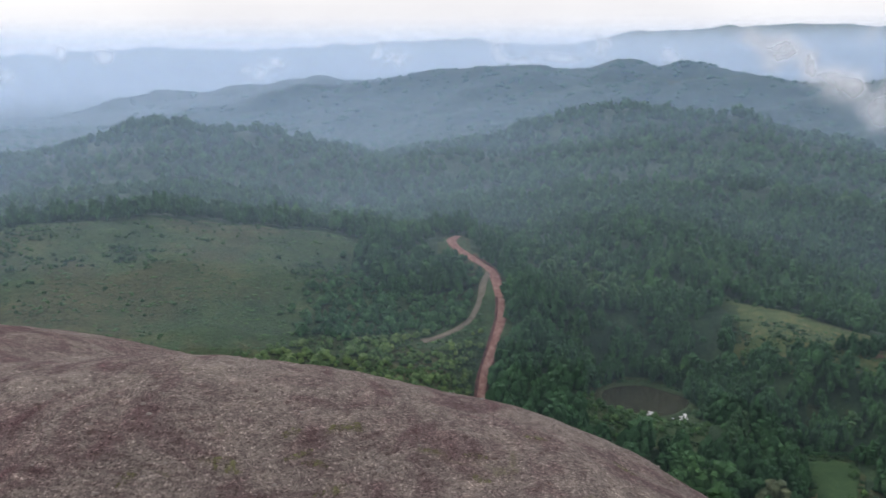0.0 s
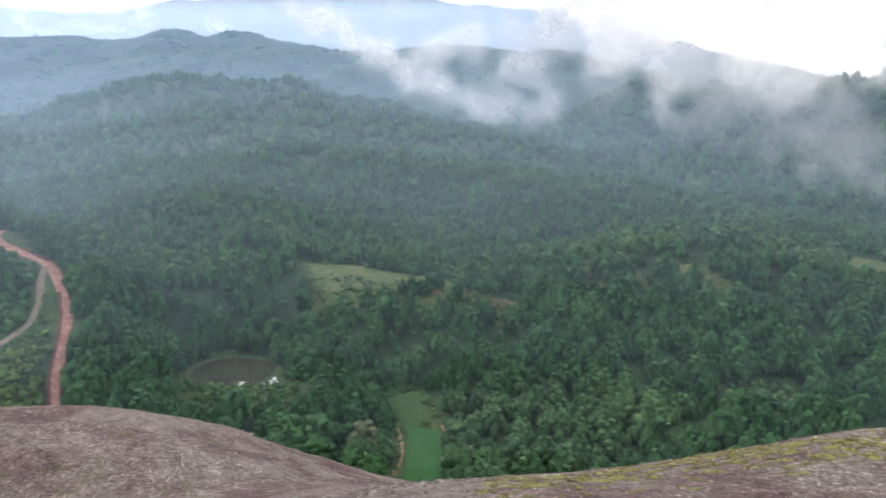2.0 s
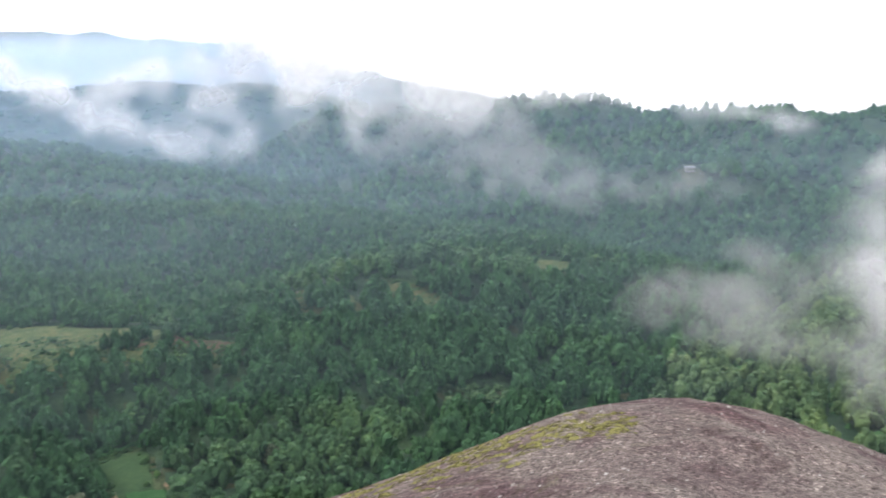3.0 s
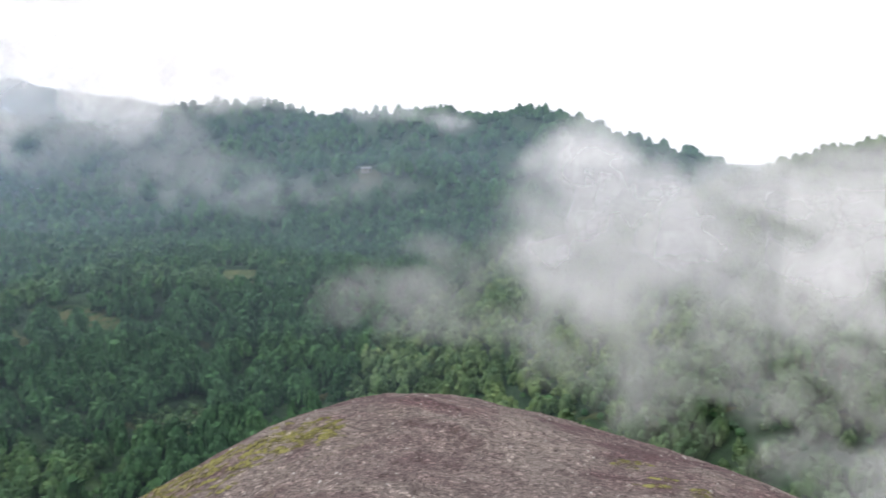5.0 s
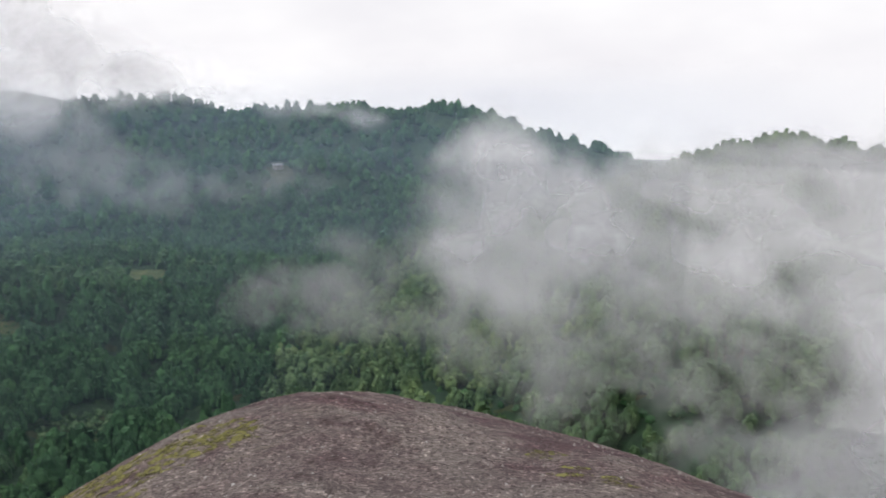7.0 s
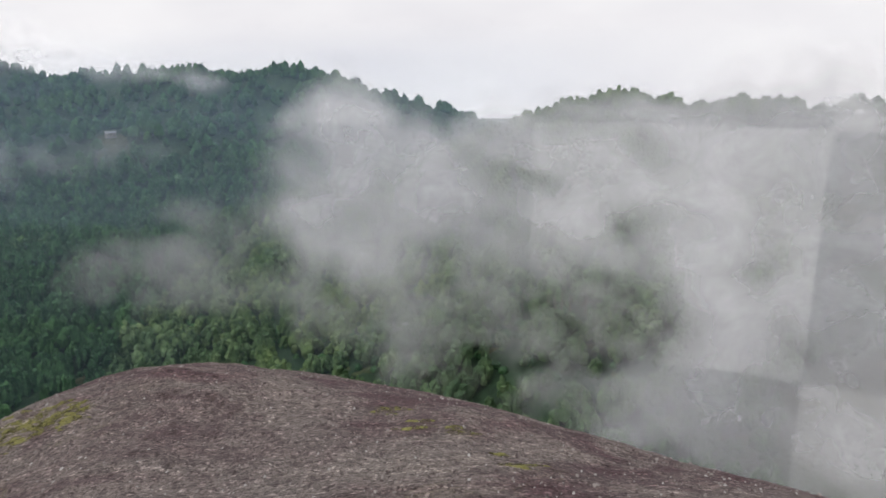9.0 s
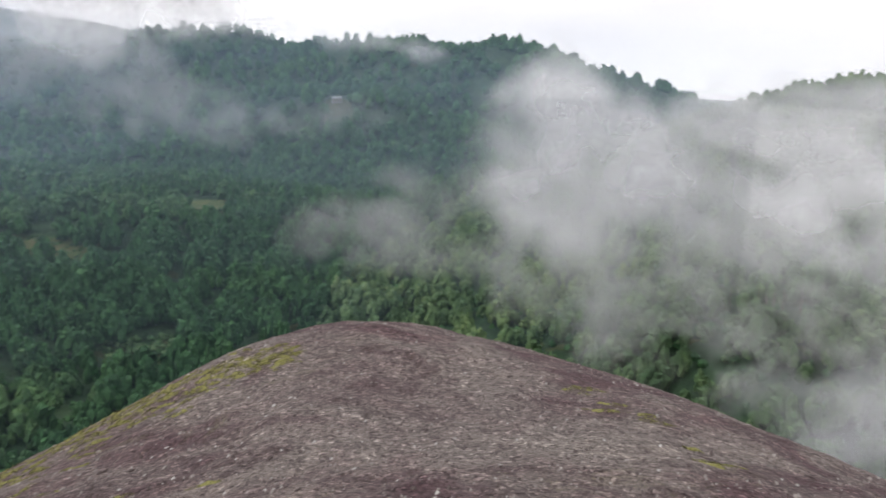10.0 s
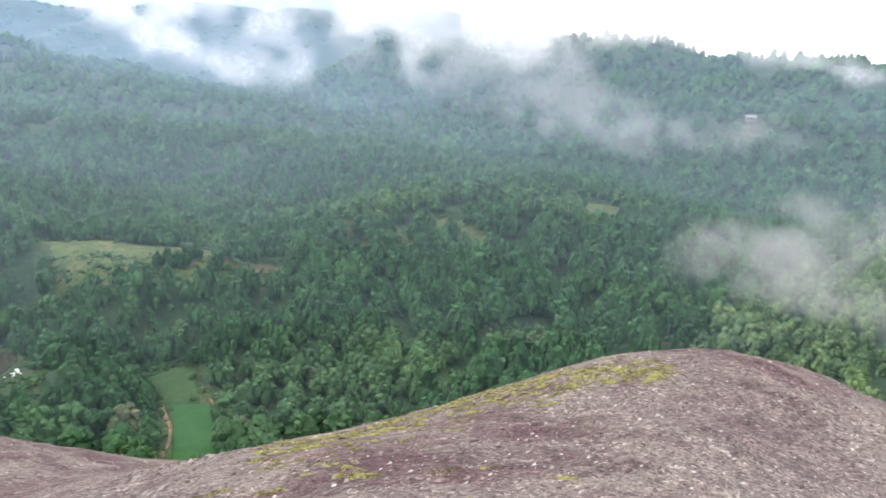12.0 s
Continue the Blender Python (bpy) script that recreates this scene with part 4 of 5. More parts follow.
def tree(x, y, height, width, label, pale=False, group="", name="tree", sink=0.2, light=False):
    ob = thing(name, label, "tree", (x, y, float(land(np.array([x]), np.array([y]))[0]) - sink), group)
    ob.scale, ob.rotation_euler = (height * width, height * width, height), (0, 0, rng.uniform(0, 6.28))
    part("trunk", TRUNK_MESHES[rng.integers(3)], ob)
    part("crown", CROWN_MESHES[rng.integers(6)][1 if pale else 2 if light else 0], ob)
    return ob


for x, y in single_xy:
    h = 6 + 8 * rng.beta(1.6, 2.2)
    tree(x, y, h, rng.uniform(0.8, 1.1), "leafy green broadleaf tree in the valley wood", rng.random() < 0.03, "valley trees", light=bool(paler(np.array([[x, y]]))[0]))
for b, e, h, w in ((26.6, -18.3, 8, 0.6), (27.3, -18.4, 10, 0.55), (27.9, -18.5, 9, 0.6), (28.5, -18.4, 10.5, 0.5), (29.2, -18.1, 9, 0.6), (28.9, -17.9, 7, 0.6), (21.9, -16.2, 4.5, 0.6), (25.6, -18.8, 7, 0.7)):
    x, y, _ = survey(b, sight(b, e))
    tree(x, y, h, w, "slender dark tree in a small group on the clearing", False, "trees on the clearing")
for b, e, h, w, text, pale in ((23.6, -29.1, 14.5, 0.85, "tall pale-crowned tree beside the rice plot", True),
                               (36.9, -26.9, 8, 0.9, "small light green tree among darker ones", True),
                               (86.6, -26.6, 10, 0.6, "slim lime-green tree on the misty slope", True),
                               (81.0, -5.6, 14, 0.9, "lone flat-crowned tree on the skyline ridge", False)):
    d = sight(b, e)
    x, y, _ = survey(b, d)
    tree(x, y, h, w, text, pale)

# ---------------------------------------------------------------- haze and mist


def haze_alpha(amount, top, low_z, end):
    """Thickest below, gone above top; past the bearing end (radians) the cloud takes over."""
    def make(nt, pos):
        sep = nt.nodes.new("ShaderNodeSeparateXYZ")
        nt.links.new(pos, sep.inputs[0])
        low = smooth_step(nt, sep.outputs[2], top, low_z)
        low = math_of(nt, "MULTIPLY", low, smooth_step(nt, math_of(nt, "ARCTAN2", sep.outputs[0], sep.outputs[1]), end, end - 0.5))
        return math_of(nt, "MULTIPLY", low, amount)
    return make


# distance haze painted on: see-through sheets whose blue colour stands for scattered light
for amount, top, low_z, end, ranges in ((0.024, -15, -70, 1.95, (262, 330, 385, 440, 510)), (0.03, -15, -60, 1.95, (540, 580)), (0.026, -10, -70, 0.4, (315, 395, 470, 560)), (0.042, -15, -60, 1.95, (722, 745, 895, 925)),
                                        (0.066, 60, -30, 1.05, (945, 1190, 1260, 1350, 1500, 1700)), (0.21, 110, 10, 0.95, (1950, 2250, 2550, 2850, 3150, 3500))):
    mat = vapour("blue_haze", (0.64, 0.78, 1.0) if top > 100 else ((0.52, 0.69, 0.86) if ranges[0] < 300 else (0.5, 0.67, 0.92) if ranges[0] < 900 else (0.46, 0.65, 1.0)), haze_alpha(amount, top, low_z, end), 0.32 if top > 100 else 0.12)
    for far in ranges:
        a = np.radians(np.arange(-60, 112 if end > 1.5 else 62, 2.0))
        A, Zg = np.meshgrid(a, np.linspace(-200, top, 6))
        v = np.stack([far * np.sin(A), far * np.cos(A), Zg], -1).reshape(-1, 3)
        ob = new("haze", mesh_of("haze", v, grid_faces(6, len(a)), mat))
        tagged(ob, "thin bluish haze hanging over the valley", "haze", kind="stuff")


def veil_alpha(grain):
    """The veil's own density, broken up by fine wisps."""
    def make(nt, pos):
        d = nt.nodes.new("ShaderNodeAttribute")
        d.attribute_name = "thickness"
        wisps = noise_of(nt, pos, grain, 4.0, 0.6, 0.4)
        m = nt.nodes.new("ShaderNodeMapRange")
        nt.links.new(wisps, m.inputs["Value"])
        for key, v in (("From Min", 0.3), ("From Max", 0.7), ("To Min", 0.65), ("To Max", 1.35)):
            m.inputs[key].default_value = v
        return math_of(nt, "MULTIPLY", d.outputs["Fac"], m.outputs["Result"], clamp=True)
    return make


def mist(label, puffs, far, strength, layers=5, colour=(0.8, 0.8, 0.81), up=0.4, seed=1, grain=3.0, ragged=0.8, depth=0.12, body=1.7):
    """A bank of mist in thin curved veils, one behind the other. Puffs: bearing, rise, half-width, half-height, slant, weight, in degrees;
    far: ranges at the bank's start and end; grain: size of its billows in degrees."""
    q = np.array(puffs, float)
    b0, b1 = (q[:, 0] - 1.9 * q[:, 2]).min(), (q[:, 0] + 1.9 * q[:, 2]).max()
    tall = q[:, 3] + np.abs(q[:, 4]) * q[:, 2]
    e0, e1 = (q[:, 1] - 1.9 * tall).min(), (q[:, 1] + 1.9 * tall).max()
    nb, ne = int(np.clip((b1 - b0) / 0.3, 12, 190)), int(np.clip((e1 - e0) / 0.26, 12, 115))
    B, E = np.meshgrid(np.linspace(b0, b1, nb), np.linspace(e0, e1, ne))
    field = np.zeros(B.shape)
    wb = B + grain * 0.9 * fbm(B / grain, E / grain, seed + 40, 3)
    we = E + grain * 0.7 * fbm(B / grain + 9, E / grain, seed + 50, 3)
    for b, e, hb, he, slant, w in puffs:
        field += w * np.exp(-((wb - b) / hb) ** 2 - ((we - e - slant * (wb - b)) / he) ** 2)
    field = np.minimum(field, 1.15)
    rim = np.minimum(np.minimum(B - b0, b1 - B) / (0.08 * (b1 - b0)), np.minimum(E - e0, e1 - E) / (0.08 * (e1 - e0)))
    mat = vapour("mist", colour, veil_alpha(60.0 / (max(far) * grain)), up)
    bank = thing("mist_bank", label, "mist", kind="stuff")
    for k in range(layers):
        n = fbm(wb / grain * 1.3 + 0.1 * k, we / grain * 1.6 - 0.08 * k + seed, seed, 4)
        d = np.maximum(field * (1 + ragged * 2.4 * n) + ragged * 0.7 * n * np.minimum(field * 3, 1) - 0.05, 0)
        d = (1 - np.exp(-body * d)) * np.clip(rim, 0, 1)
        d = 1 - (1 - strength * d) ** (1 / layers)
        out = np.interp(B, [b0, b1], far) * (1 + depth * (k / max(layers - 1, 1) - 0.5)) * (1 + 0.03 * np.sin(B / 6) * np.sin(E / 5))
        a = np.radians(B)
        v = np.stack([out * np.sin(a), out * np.cos(a), out * np.tan(np.radians(E))], -1).reshape(-1, 3)
        faces = grid_faces(ne, nb)
        thick = d.ravel()[faces].max(1) > 0.002
        me = mesh_of("veil", v, faces[thick], mat)
        me.attributes.new("thickness", "FLOAT", "POINT").data.foreach_set("value", d.astype(np.float32).ravel())
        part("veil", me, bank)


# low cloud over the wooded ridge, streaks on the far slopes, mist rolling up the near slope
GREY, PALE, WHITE = (0.4, 0.4, 0.41), (0.42, 0.43, 0.46), (0.82, 0.82, 0.84)
mist("white low cloud swallowing the ridge crest", [
    (41, 2.4, 3.6, 2.8, 0, 1.5), (45, 1.2, 4.0, 2.6, 0, 1.6), (49.5, 0.4, 4.2, 2.2, 0, 1.5), (54, -1.0, 3.8, 2.0, 0, 1.1), (58.5, -1.8, 3.6, 1.5, 0, 0.75), (45, 4.2, 7, 2.6, 0, 1.0),
    (40.3, -2.6, 1.2, 2.2, 0, 0.35), (44, -3.6, 1.1, 2.2, 0, 0.42), (47.5, -3.2, 1.8, 1.6, 0, 0.4), (51.6, -3.8, 2.0, 1.4, 0, 0.5),
    (63, -3.0, 3.0, 0.9, 0, 0.4), (70.6, -4.4, 3.8, 0.8, -0.1, 0.3)], (850, 800), 0.97, 4, WHITE, 0.9, 2, 2.2, 0.7, 0.06, 1.6)
mist("slanting white streak of mist on the far slope", [
    (20.7, 0.4, 1.5, 1.0, -0.3, 0.7), (24.6, -1.6, 3.2, 0.8, -0.52, 0.95), (27.0, -3.0, 1.5, 1.1, -0.4, 0.8), (30.2, -4.6, 3.2, 0.8, -0.25, 0.9), (33.8, -5.6, 1.8, 0.8, -0.2, 0.7),
    (29.5, -2.0, 1.4, 1.5, 0.4, 0.55), (31.6, -0.6, 1.0, 1.4, 0, 0.5), (34.8, -2.6, 1.6, 2.4, 0, 0.6), (36.4, -5.6, 1.1, 1.5, 0, 0.6), (37.2, 0.6, 1.8, 2.6, 0, 0.9),
    (26.5, 1.1, 0.7, 0.6, 0, 0.5)], (1110, 1020), 0.88, 4, (0.6, 0.61, 0.64), 0.7, 4, 1.6, 1.0, 0.06, 1.4)
mist("loose wisps before the wooded slope", [
    (45.8, -5.0, 1.4, 1.7, 0, 0.6), (53.0, -7.9, 2.0, 1.7, -0.3, 0.75), (55.6, -7.3, 1.8, 1.6, 0, 0.7), (54.6, -5.6, 1.6, 1.2, 0, 0.5), (58.4, -8.4, 2.8, 1.2, -0.2, 0.5),
    (60.6, -9.6, 2.2, 1.4, 0, 0.35), (51.2, -4.6, 2.4, 1.4, 0, 0.7), (66.5, -9.0, 2.8, 1.4, 0.1, 0.35), (48.5, -6.5, 1.6, 1.4, 0, 0.35)], (655, 645), 0.66, 4, PALE, 0.7, 6, 2.2, 0.9, 0.08, 1.2)
mist("grey puff of mist over the creek", [
    (67.4, -16.3, 3.4, 1.5, -0.1, 0.5), (64.8, -17.4, 2.6, 1.5, 0, 0.3), (70.2, -15.6, 2.6, 1.9, 0.2, 0.5), (68.6, -18.4, 3.4, 1.8, 0, 0.3), (73, -16.6, 2.6, 2.0, 0.3, 0.25), (71, -13.6, 1.6, 1.6, 0.4, 0.25)],
     (303, 299), 0.62, 5, GREY, 0.7, 8, 2.6, 1.0, 0.06, 1.3)
mist("thick grey-white mist rolling over the slope", [
    (81.8, -8.2, 2.6, 2.8, 0, 0.9), (79.5, -11.8, 3.0, 2.8, 0.2, 0.95), (77.2, -14.4, 2.6, 2.0, 0.2, 0.6), (86, -11.6, 4.2, 3.0, 0, 1.0), (92, -12.0, 4.5, 2.9, 0, 1.1),
    (98, -12.0, 5, 3.0, 0, 1.05), (105, -11.6, 6, 3.4, 0, 1.0), (113, -12, 8, 6, 0, 1.3), (124, -12, 9, 8, 0, 1.3), (90, -9.4, 3, 1.5, 0, 0.5), (97, -8.4, 4, 1.6, 0, 0.3),
    (104, -8.0, 4, 1.8, 0, 0.35), (83, -15.8, 4, 1.9, 0, 0.5), (90, -16.4, 4, 1.8, 0, 0.5), (98, -16.2, 5, 1.8, 0, 0.45), (107, -16.6, 4, 2.6, 0, 0.6),
    (98.5, -6.9, 5, 1.2, 0, 0.25), (104, -6.4, 5, 1.2, 0, 0.3), (104.8, -25.2, 3.2, 2.6, 0, 0.5), (109, -21, 3.6, 5, 0, 0.6), (115, -22, 6, 8, 0, 1.2), (107, -29.5, 5, 3.4, 0, 0.75),
    (101, -27.5, 2.8, 2.4, 0, 0.35), (123, -21, 7, 9, 0, 1.2)],
     (226, 135), 0.94, 6, (0.72, 0.72, 0.745), 0.7, 11, 4.0, 0.62, 0.12, 1.4)
mist("thin veil of mist over the near slope", [
    (86, -22.0, 2.8, 3.2, 0, 0.65), (91.5, -21.0, 3.8, 2.6, 0.2, 0.55), (79.5, -18.6, 3.6, 2.0, 0.2, 0.35), (73.5, -18.4, 3, 1.6, 0, 0.15), (99.5, -20.0, 4, 2.2, 0, 0.35), (95, -25.5, 4, 2.4, 0, 0.3),
    (84, -18.5, 6, 3.4, 0, 0.42), (98, -24, 5, 4, 0, 0.25)],
     (172, 150), 0.74, 4, (0.54, 0.55, 0.55), 0.7, 15, 3.0, 0.8, 0.12, 1.3)
mist("small wisps of mist on the far slopes", [
    (-27.4, -1.2, 1.0, 0.7, -0.4, 0.9), (-24.0, 0.0, 0.6, 0.5, 0, 0.8), (-21.6, -0.2, 0.7, 0.45, 0, 0.7), (-12.4, -1.1, 0.6, 0.5, 0, 0.7), (-11.0, -0.8, 0.5, 0.45, 0, 0.7),
    (-4.4, 0.1, 0.35, 0.8, 0.6, 0.7), (-3.4, -0.4, 1.4, 0.4, 0, 0.4), (3.7, 0.1, 0.7, 0.7, 0, 0.5), (4.8, -0.7, 2.6, 0.6, 0, 0.45), (10.4, 0.3, 0.6, 0.7, -0.4, 0.9), (8.4, -0.3, 1.6, 0.5, 0, 0.5),
    (15.2, -0.6, 0.8, 0.6, -0.3, 0.7), (17.9, -1.2, 0.6, 0.6, -0.5, 0.7)], (2450, 2450), 0.8, 2, (0.8, 0.82, 0.86), 0.6, 23, 0.9, 1.1, 0.06)

# ---------------------------------------------------------------- on the rock: lichen, moss and pale chips


def rock_sight(bearing, rise):
    """Where a line of sight from the lookout meets the rock, or None."""
    rr = np.geomspace(1.5, 26, 500)
    a = radians(bearing)
    hit = np.nonzero(rock(rr * math.sin(a), rr * math.cos(a), False) > rr * math.tan(radians(rise)))[0]
    if not len(hit):
        return None
    r = float(rr[hit[0]])
    return r * math.sin(a), r * math.cos(a)


def lichen_arrays(x, y, radius, r, stretch=1.0, turn=0.0):
    """An irregular crust lying on the rock, its rim sunk into the stone."""
    n, rings = 20, 5
    a = np.linspace(0, 2 * math.pi, n, endpoint=False)
    s = r.uniform(0, 100)
    out = radius * (1 + 1.1 * fbm(np.cos(a) * 1.6 + s, np.sin(a) * 1.6 + s, 71, 4))
    ring = np.linspace(0, 1, rings)[1:]
    u = np.concatenate([[0], (ring[:, None] * out[None] * np.cos(a)[None]).ravel()]) * stretch
    v = np.concatenate([[0], (ring[:, None] * out[None] * np.sin(a)[None]).ravel()])
    px, py = x + u * math.cos(turn) - v * math.sin(turn), y + u * math.sin(turn) + v * math.cos(turn)
    lift = np.concatenate([[1], np.repeat(1 - ring**3 * 1.3, n)]) * 0.012 + fbm(px / 0.03, py / 0.03, 83, 2) * 0.03
    pz = rock(px, py) + lift
    faces = [(0, 1 + i, 1 + (i + 1) % n) for i in range(n)]
    for k in range(rings - 2):
        for i in range(n):
            p, q = 1 + k * n + i, 1 + k * n + (i + 1) % n
            faces += [(p, p + n, q + n), (p, q + n, q)]
    return np.stack([px, py, pz], -1), np.array(faces)


small_v, small_f, count = [], [], 0
spots = []
for _ in range(520):                       # along the damp shoulder of the knob
    b = rng.uniform(33, 63)
    edge = np.interp(b, [30, 40, 48, 55, 60, 66], [-30.8, -29.8, -27.6, -25.6, -24.3, -23.3])
    spots.append((b, edge - abs(rng.normal(0, 0.6)) - 0.04 - 0.8 * max(0.0, (b - 56) / 8), 0.014 + 0.024 * rng.random() ** 2))
for b, e in ((57, -26.4), (59, -26.5), (60.5, -25.7), (55, -27.0), (53, -28.2), (52, -27.9), (51, -27.2), (49.5, -28.4), (48, -28.8), (46, -29.2), (44, -29.7),
             (41, -30.6), (38, -31.0), (36, -31.3), (33, -31.9), (39.4, -33.3), (40.2, -33.6), (62, -24.9)):
    for _ in range(5):
        spots.append((b + rng.normal(0, 0.9), min(e + 0.6 + rng.normal(0, 0.3), float(np.interp(b, [30, 40, 48, 55, 60, 66], [-30.8, -29.8, -27.6, -25.6, -24.3, -23.3])) - 0.08), rng.uniform(0.014, 0.04)))
for b, e in ((84.6, -27.2), (86.4, -28.0), (87, -28.3), (84, -27.0), (90, -28.9), (93, -30.2), (95, -31)):
    for _ in range(2):
        spots.append((b + rng.normal(0, 0.4), e + rng.normal(0, 0.12), rng.uniform(0.02, 0.05)))
for _ in range(30):                        # scattered on the broad back of the rock
    spots.append((rng.uniform(-26, 26), rng.uniform(-33, -24.5), rng.uniform(0.046, 0.09)))
for _ in range(30):
    spots.append((rng.uniform(28, 60), rng.uniform(-37, -30), rng.uniform(0.015, 0.04)))
for b, e, radius in spots:
    at = rock_sight(b, e)
    if at is None:
        continue
    v, f = lichen_arrays(at[0], at[1], radius, rng, rng.uniform(1.6, 4.0), radians(-b) + rng.normal(0, 0.3))
    if radius > 0.04:
        ob = new("lichen_patch", mesh_of("lichen_patch", v, f, MAT_LICHEN if b > 28 else MAT_LICHEN_DULL))
        tagged(ob, "yellow-green lichen crust on the granite" if b > 28 else "faint olive lichen stain on the granite", "lichen", "lichen on the outcrop")
    else:
        small_v.append(v), small_f.append(f + count)
        count += len(v)
ob = new("lichen", mesh_of("lichen", np.concatenate(small_v), np.concatenate(small_f), MAT_LICHEN))
tagged(ob, "small yellow-green lichen spots on the granite", "lichen", kind="stuff")


def chips(name, label, n, b0, b1, r0, r1, size, material, thick, seed):
    """Loose flakes of stone lying on the rock."""
    r = np.random.default_rng(seed)
    b, d = np.radians(r.uniform(b0, b1, n)), r0 * (r1 / r0) ** r.uniform(0, 1, n)
    x, y = d * np.sin(b), d * np.cos(b)
    keep = fbm(x / 0.9, y / 0.9, seed) > r.uniform(-0.5, 0.25, n)
    x, y = x[keep], y[keep]
    z = rock(x, y)
    k = 6
    a = np.linspace(0, 2 * math.pi, k, endpoint=False)[None] + r.uniform(0, 6, len(x))[:, None]
    s = size * np.minimum(r.lognormal(0, 0.65, len(x)), 2.6)[:, None] * r.uniform(0.4, 1.5, (len(x), k))
    lo = np.stack([x[:, None] + s * np.cos(a), y[:, None] + s * np.sin(a) * 0.5, z[:, None] - 0.006 + a * 0], -1)
    hi = np.stack([x[:, None] + s * 0.7 * np.cos(a), y[:, None] + s * 0.35 * np.sin(a), z[:, None] + thick * s + r.uniform(0, 0.004, s.shape)], -1)
    v = np.concatenate([lo, hi], 1).reshape(-1, 3)
    base = (np.arange(len(x)) * 2 * k)[:, None, None]
    f = [(i, (i + 1) % k, k + (i + 1) % k) for i in range(k)] + [(i, k + (i + 1) % k, k + i) for i in range(k)] + [(k, k + i, k + i + 1) for i in range(1, k - 1)]
    ob = new(name, mesh_of(name, v, (np.array(f)[None] + base).reshape(-1, 3), material, False))
    tagged(ob, label, "stone chips", kind="stuff")


MAT_CHIP = plain_rough("pale_crust", [(0.3, (0.3, 0.28, 0.26)), (0.7, (0.5, 0.48, 0.46))], 9.0)
MAT_CHIP_GREY = plain_rough("grey_crust", [(0.3, (0.17, 0.14, 0.13)), (0.7, (0.32, 0.29, 0.27))], 9.0)
MAT_CHIP_DARK = plain_rough("dark_crust", [(0.3, (0.06, 0.045, 0.045)), (0.7, (0.11, 0.085, 0.08))], 9.0)
chips("stone_chips", "small pale flakes of stone and crust on the granite", 1800, 30, 118, 2.4, 9.0, 0.008, MAT_CHIP, 0.15, 101)
chips("stone_chips", "grey flakes of weathered granite", 3500, 22, 120, 2.2, 9.5, 0.009, MAT_CHIP_GREY, 0.35, 102)
chips("stone_chips", "dark crumbs of weathered granite", 2500, 22, 120, 2.2, 9.5, 0.009, MAT_CHIP_DARK, 0.3, 103)
chips("stone_chips", "grey flakes on the long back of the rock", 3000, -34, 30, 4.0, 18, 0.016, MAT_CHIP_GREY, 0.35, 104)

# ---------------------------------------------------------------- at the pond, on the far slope, on the misty slope


def stone_mesh(r):
    v = ICO_V * (1 + 0.22 * r.normal(size=(len(ICO_V), 1))) * np.array([1, 0.8, 0.55])
    return mesh_of("stone", v, ICO_F, MAT_PALE, False)


STONES = [stone_mesh(rng) for _ in range(4)]
for b, far, n in ((17.0, 344, 16), (14.9, 344, 20)):
    for _ in range(n):
        x, y, _z = survey(b + rng.normal(0, 0.2 if n < 18 else 0.5), far + rng.normal(0, 1.6))
        ob = new("stone", STONES[rng.integers(4)])
        ob.location = (x, y, max(float(land(np.array([x]), np.array([y]))[0]), pond_z) + 0.15)
        s = rng.uniform(0.3, 0.75)
        ob.scale, ob.rotation_euler = (s * 1.3, s, s), (0, 0, rng.uniform(0, 6.28))
        tagged(ob, "pale whitish stone on the edge of the pond", "stone", "stones by the pond")


def box_mesh(name, x0, x1, y0, y1, z0, z1, material):
    v = np.array([(x, y, z) for z in (z0, z1) for x, y in ((x0, y0), (x1, y0), (x1, y1), (x0, y1))])
    f = np.array([(3, 2, 1, 0), (4, 5, 6, 7), (0, 1, 5, 4), (1, 2, 6, 5), (2, 3, 7, 6), (3, 0, 4, 7)])
    return mesh_of(name, v, f, material, False)


MAT_PLASTER = plain_rough("grey_plaster", [(0.3, (0.22, 0.21, 0.19)), (0.7, (0.32, 0.3, 0.27))], 0.8)
MAT_TIN = plain_rough("zinc_roof", [(0.3, (0.15, 0.16, 0.165)), (0.7, (0.24, 0.25, 0.26))], 0.6, 0.5)
MAT_DOOR = plain_rough("dark_wood", [(0.3, (0.06, 0.045, 0.035)), (0.7, (0.1, 0.08, 0.06))], 2.0)


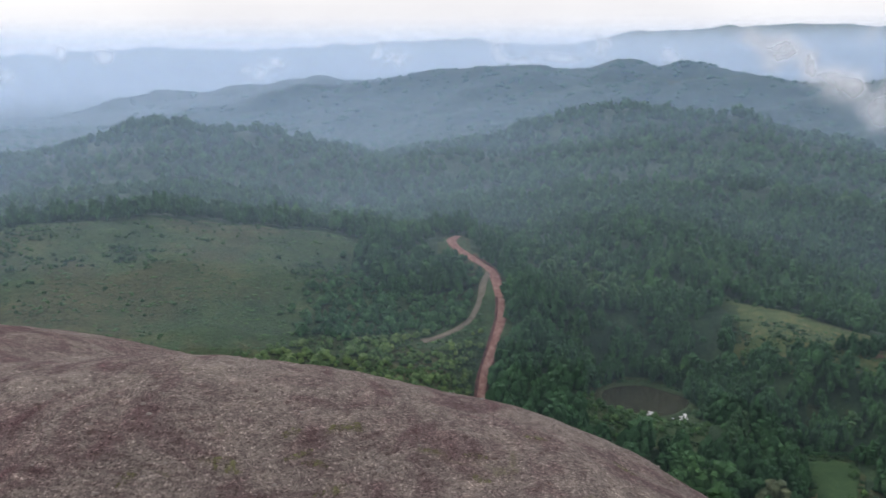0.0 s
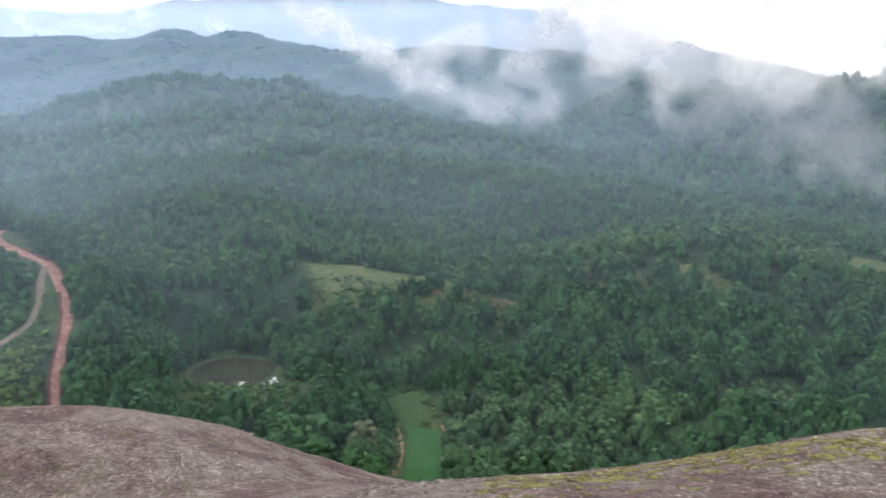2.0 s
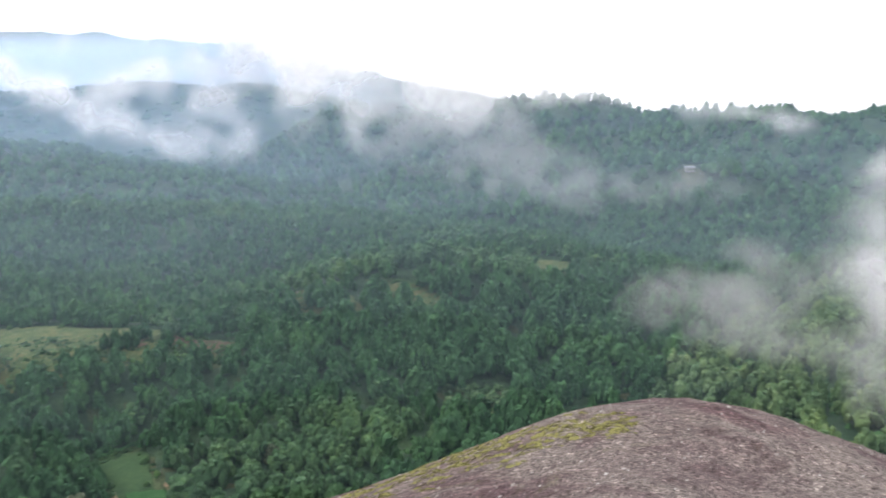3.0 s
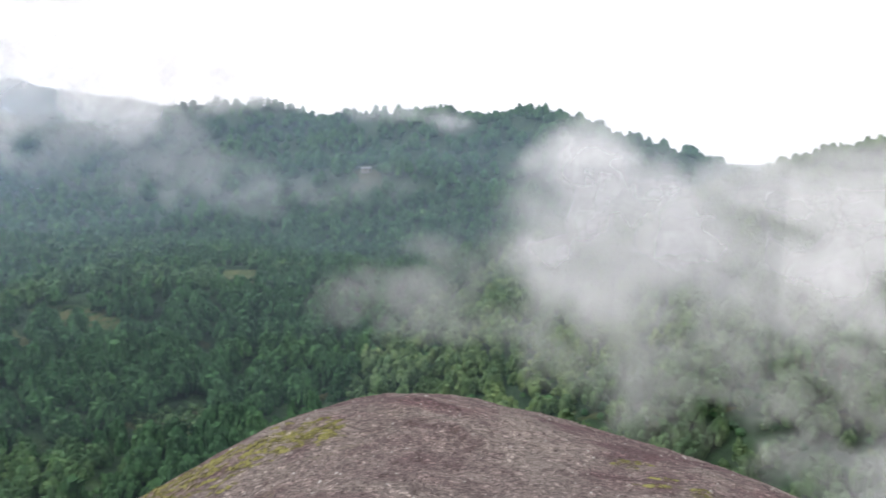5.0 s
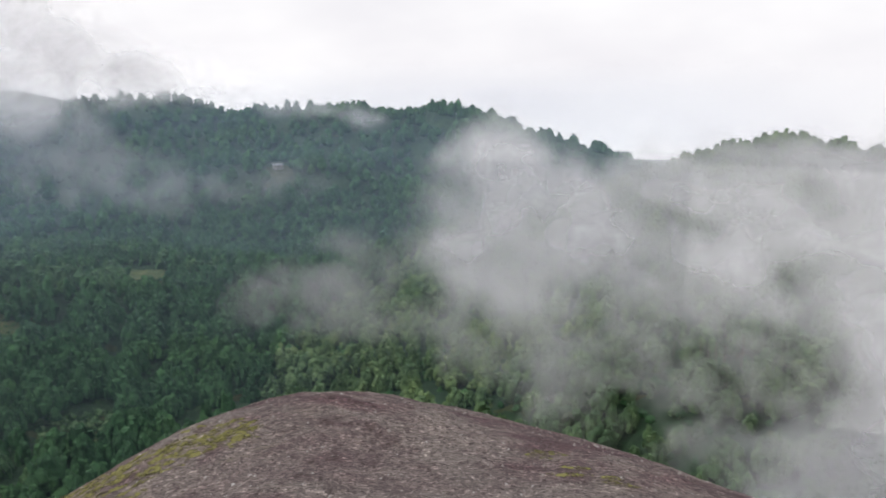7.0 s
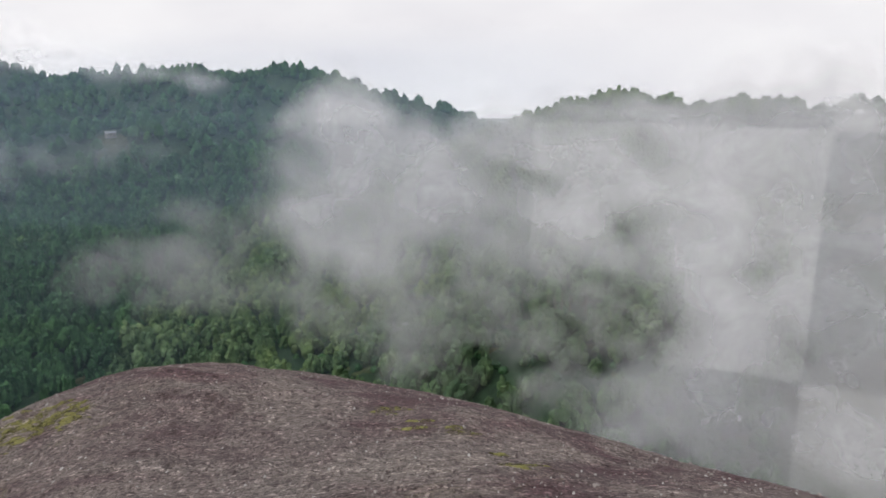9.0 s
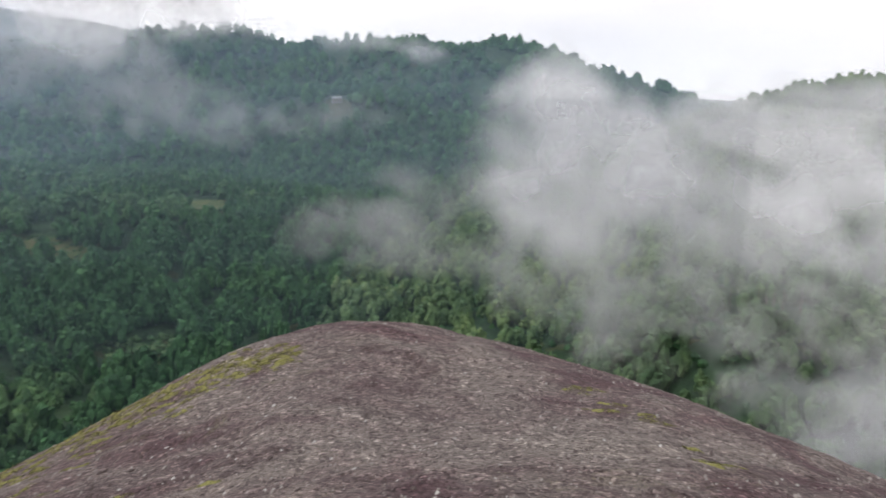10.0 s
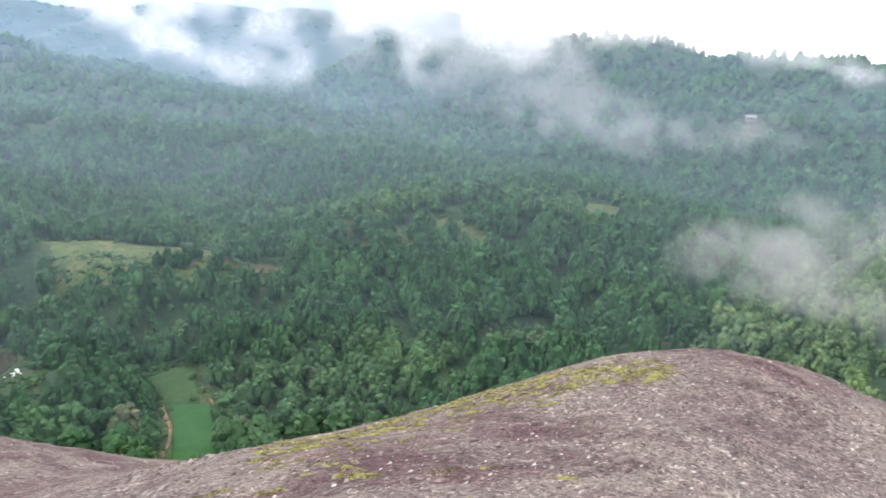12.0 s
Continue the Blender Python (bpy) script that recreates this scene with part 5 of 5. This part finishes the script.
def hut(bearing, rise, label):
    far = sight(bearing, rise)
    x, y, _ = survey(bearing, far)
    z = float(land(np.array([x]), np.array([y]))[0])
    ob = thing("house", label, "house", (x, y, z + 1.5))
    ob.rotation_euler, ob.scale = (0, 0, radians(-bearing + 12)), (0.75, 0.75, 0.75)
    for nm, dims in (("wall", (-5, 5, -3.2, -3.0, -3, 2.8)), ("wall", (-5, 5, 3.0, 3.2, -3, 2.8)), ("wall", (-5.2, -5, -3.2, 3.2, -3, 2.8)), ("wall", (5, 5.2, -3.2, 3.2, -3, 2.8))):
        part(nm, box_mesh(nm, *dims, MAT_PLASTER), ob)
    v = np.array([(-5.8, -4, 2.5), (5.8, -4, 2.5), (5.8, 0, 4.4), (-5.8, 0, 4.4), (5.8, 4, 2.5), (-5.8, 4, 2.5)])
    v = np.concatenate([v, v + np.array([0, 0, 0.12])])
    f = np.array([(6, 7, 8, 9), (9, 8, 10, 11), (3, 2, 1, 0), (5, 4, 2, 3), (0, 1, 7, 6), (5, 11, 10, 4)])
    part("roof", mesh_of("roof", v, f, MAT_TIN, False), ob, "pale zinc roof")
    part("door", box_mesh("door", -0.5, 0.5, -3.26, -3.21, -0.2, 1.9, MAT_DOOR), ob)
    for wx in (-3.0, 2.6):
        part("window", box_mesh("window", wx, wx + 1.0, -3.26, -3.21, 0.7, 1.7, MAT_DOOR), ob)


hut(66.4, -8.15, "small pale-roofed house among trees on the far slope")


def bare_trunk(bearing, rise, height, lean):
    far = sight(bearing, rise)
    x, y, _ = survey(bearing, far)
    z = float(land(np.array([x]), np.array([y]))[0])
    n, rings = 7, []
    for h, w in ((-0.05, 0.02), (0.1, 0.016), (0.45, 0.012), (0.8, 0.008), (1.0, 0.003)):
        a = np.linspace(0, 2 * math.pi, n, endpoint=False)
        rings.append(np.stack([np.cos(a) * w + lean * h * h, np.sin(a) * w, np.full(n, h)], -1) * height)
    ob = new("bare_trunk", mesh_of("bare_trunk", np.concatenate(rings), grid_faces(5, n, True), MAT_BARK))
    ob.location = (x, y, z)
    tagged(ob, "thin bare dark tree trunk on the misty slope", "tree trunk", "bare trunks")


for b, e, h, lean in ((95.6, -21.6, 12, 0.05), (96.1, -21.4, 10, -0.08), (96.6, -21.7, 13, 0.03), (97.2, -21.5, 11, 0.1), (94.6, -21.9, 9, -0.05), (93.8, -21.2, 10, 0.06), (98.3, -20.8, 11, -0.04)):
    bare_trunk(b, e, h, lean)
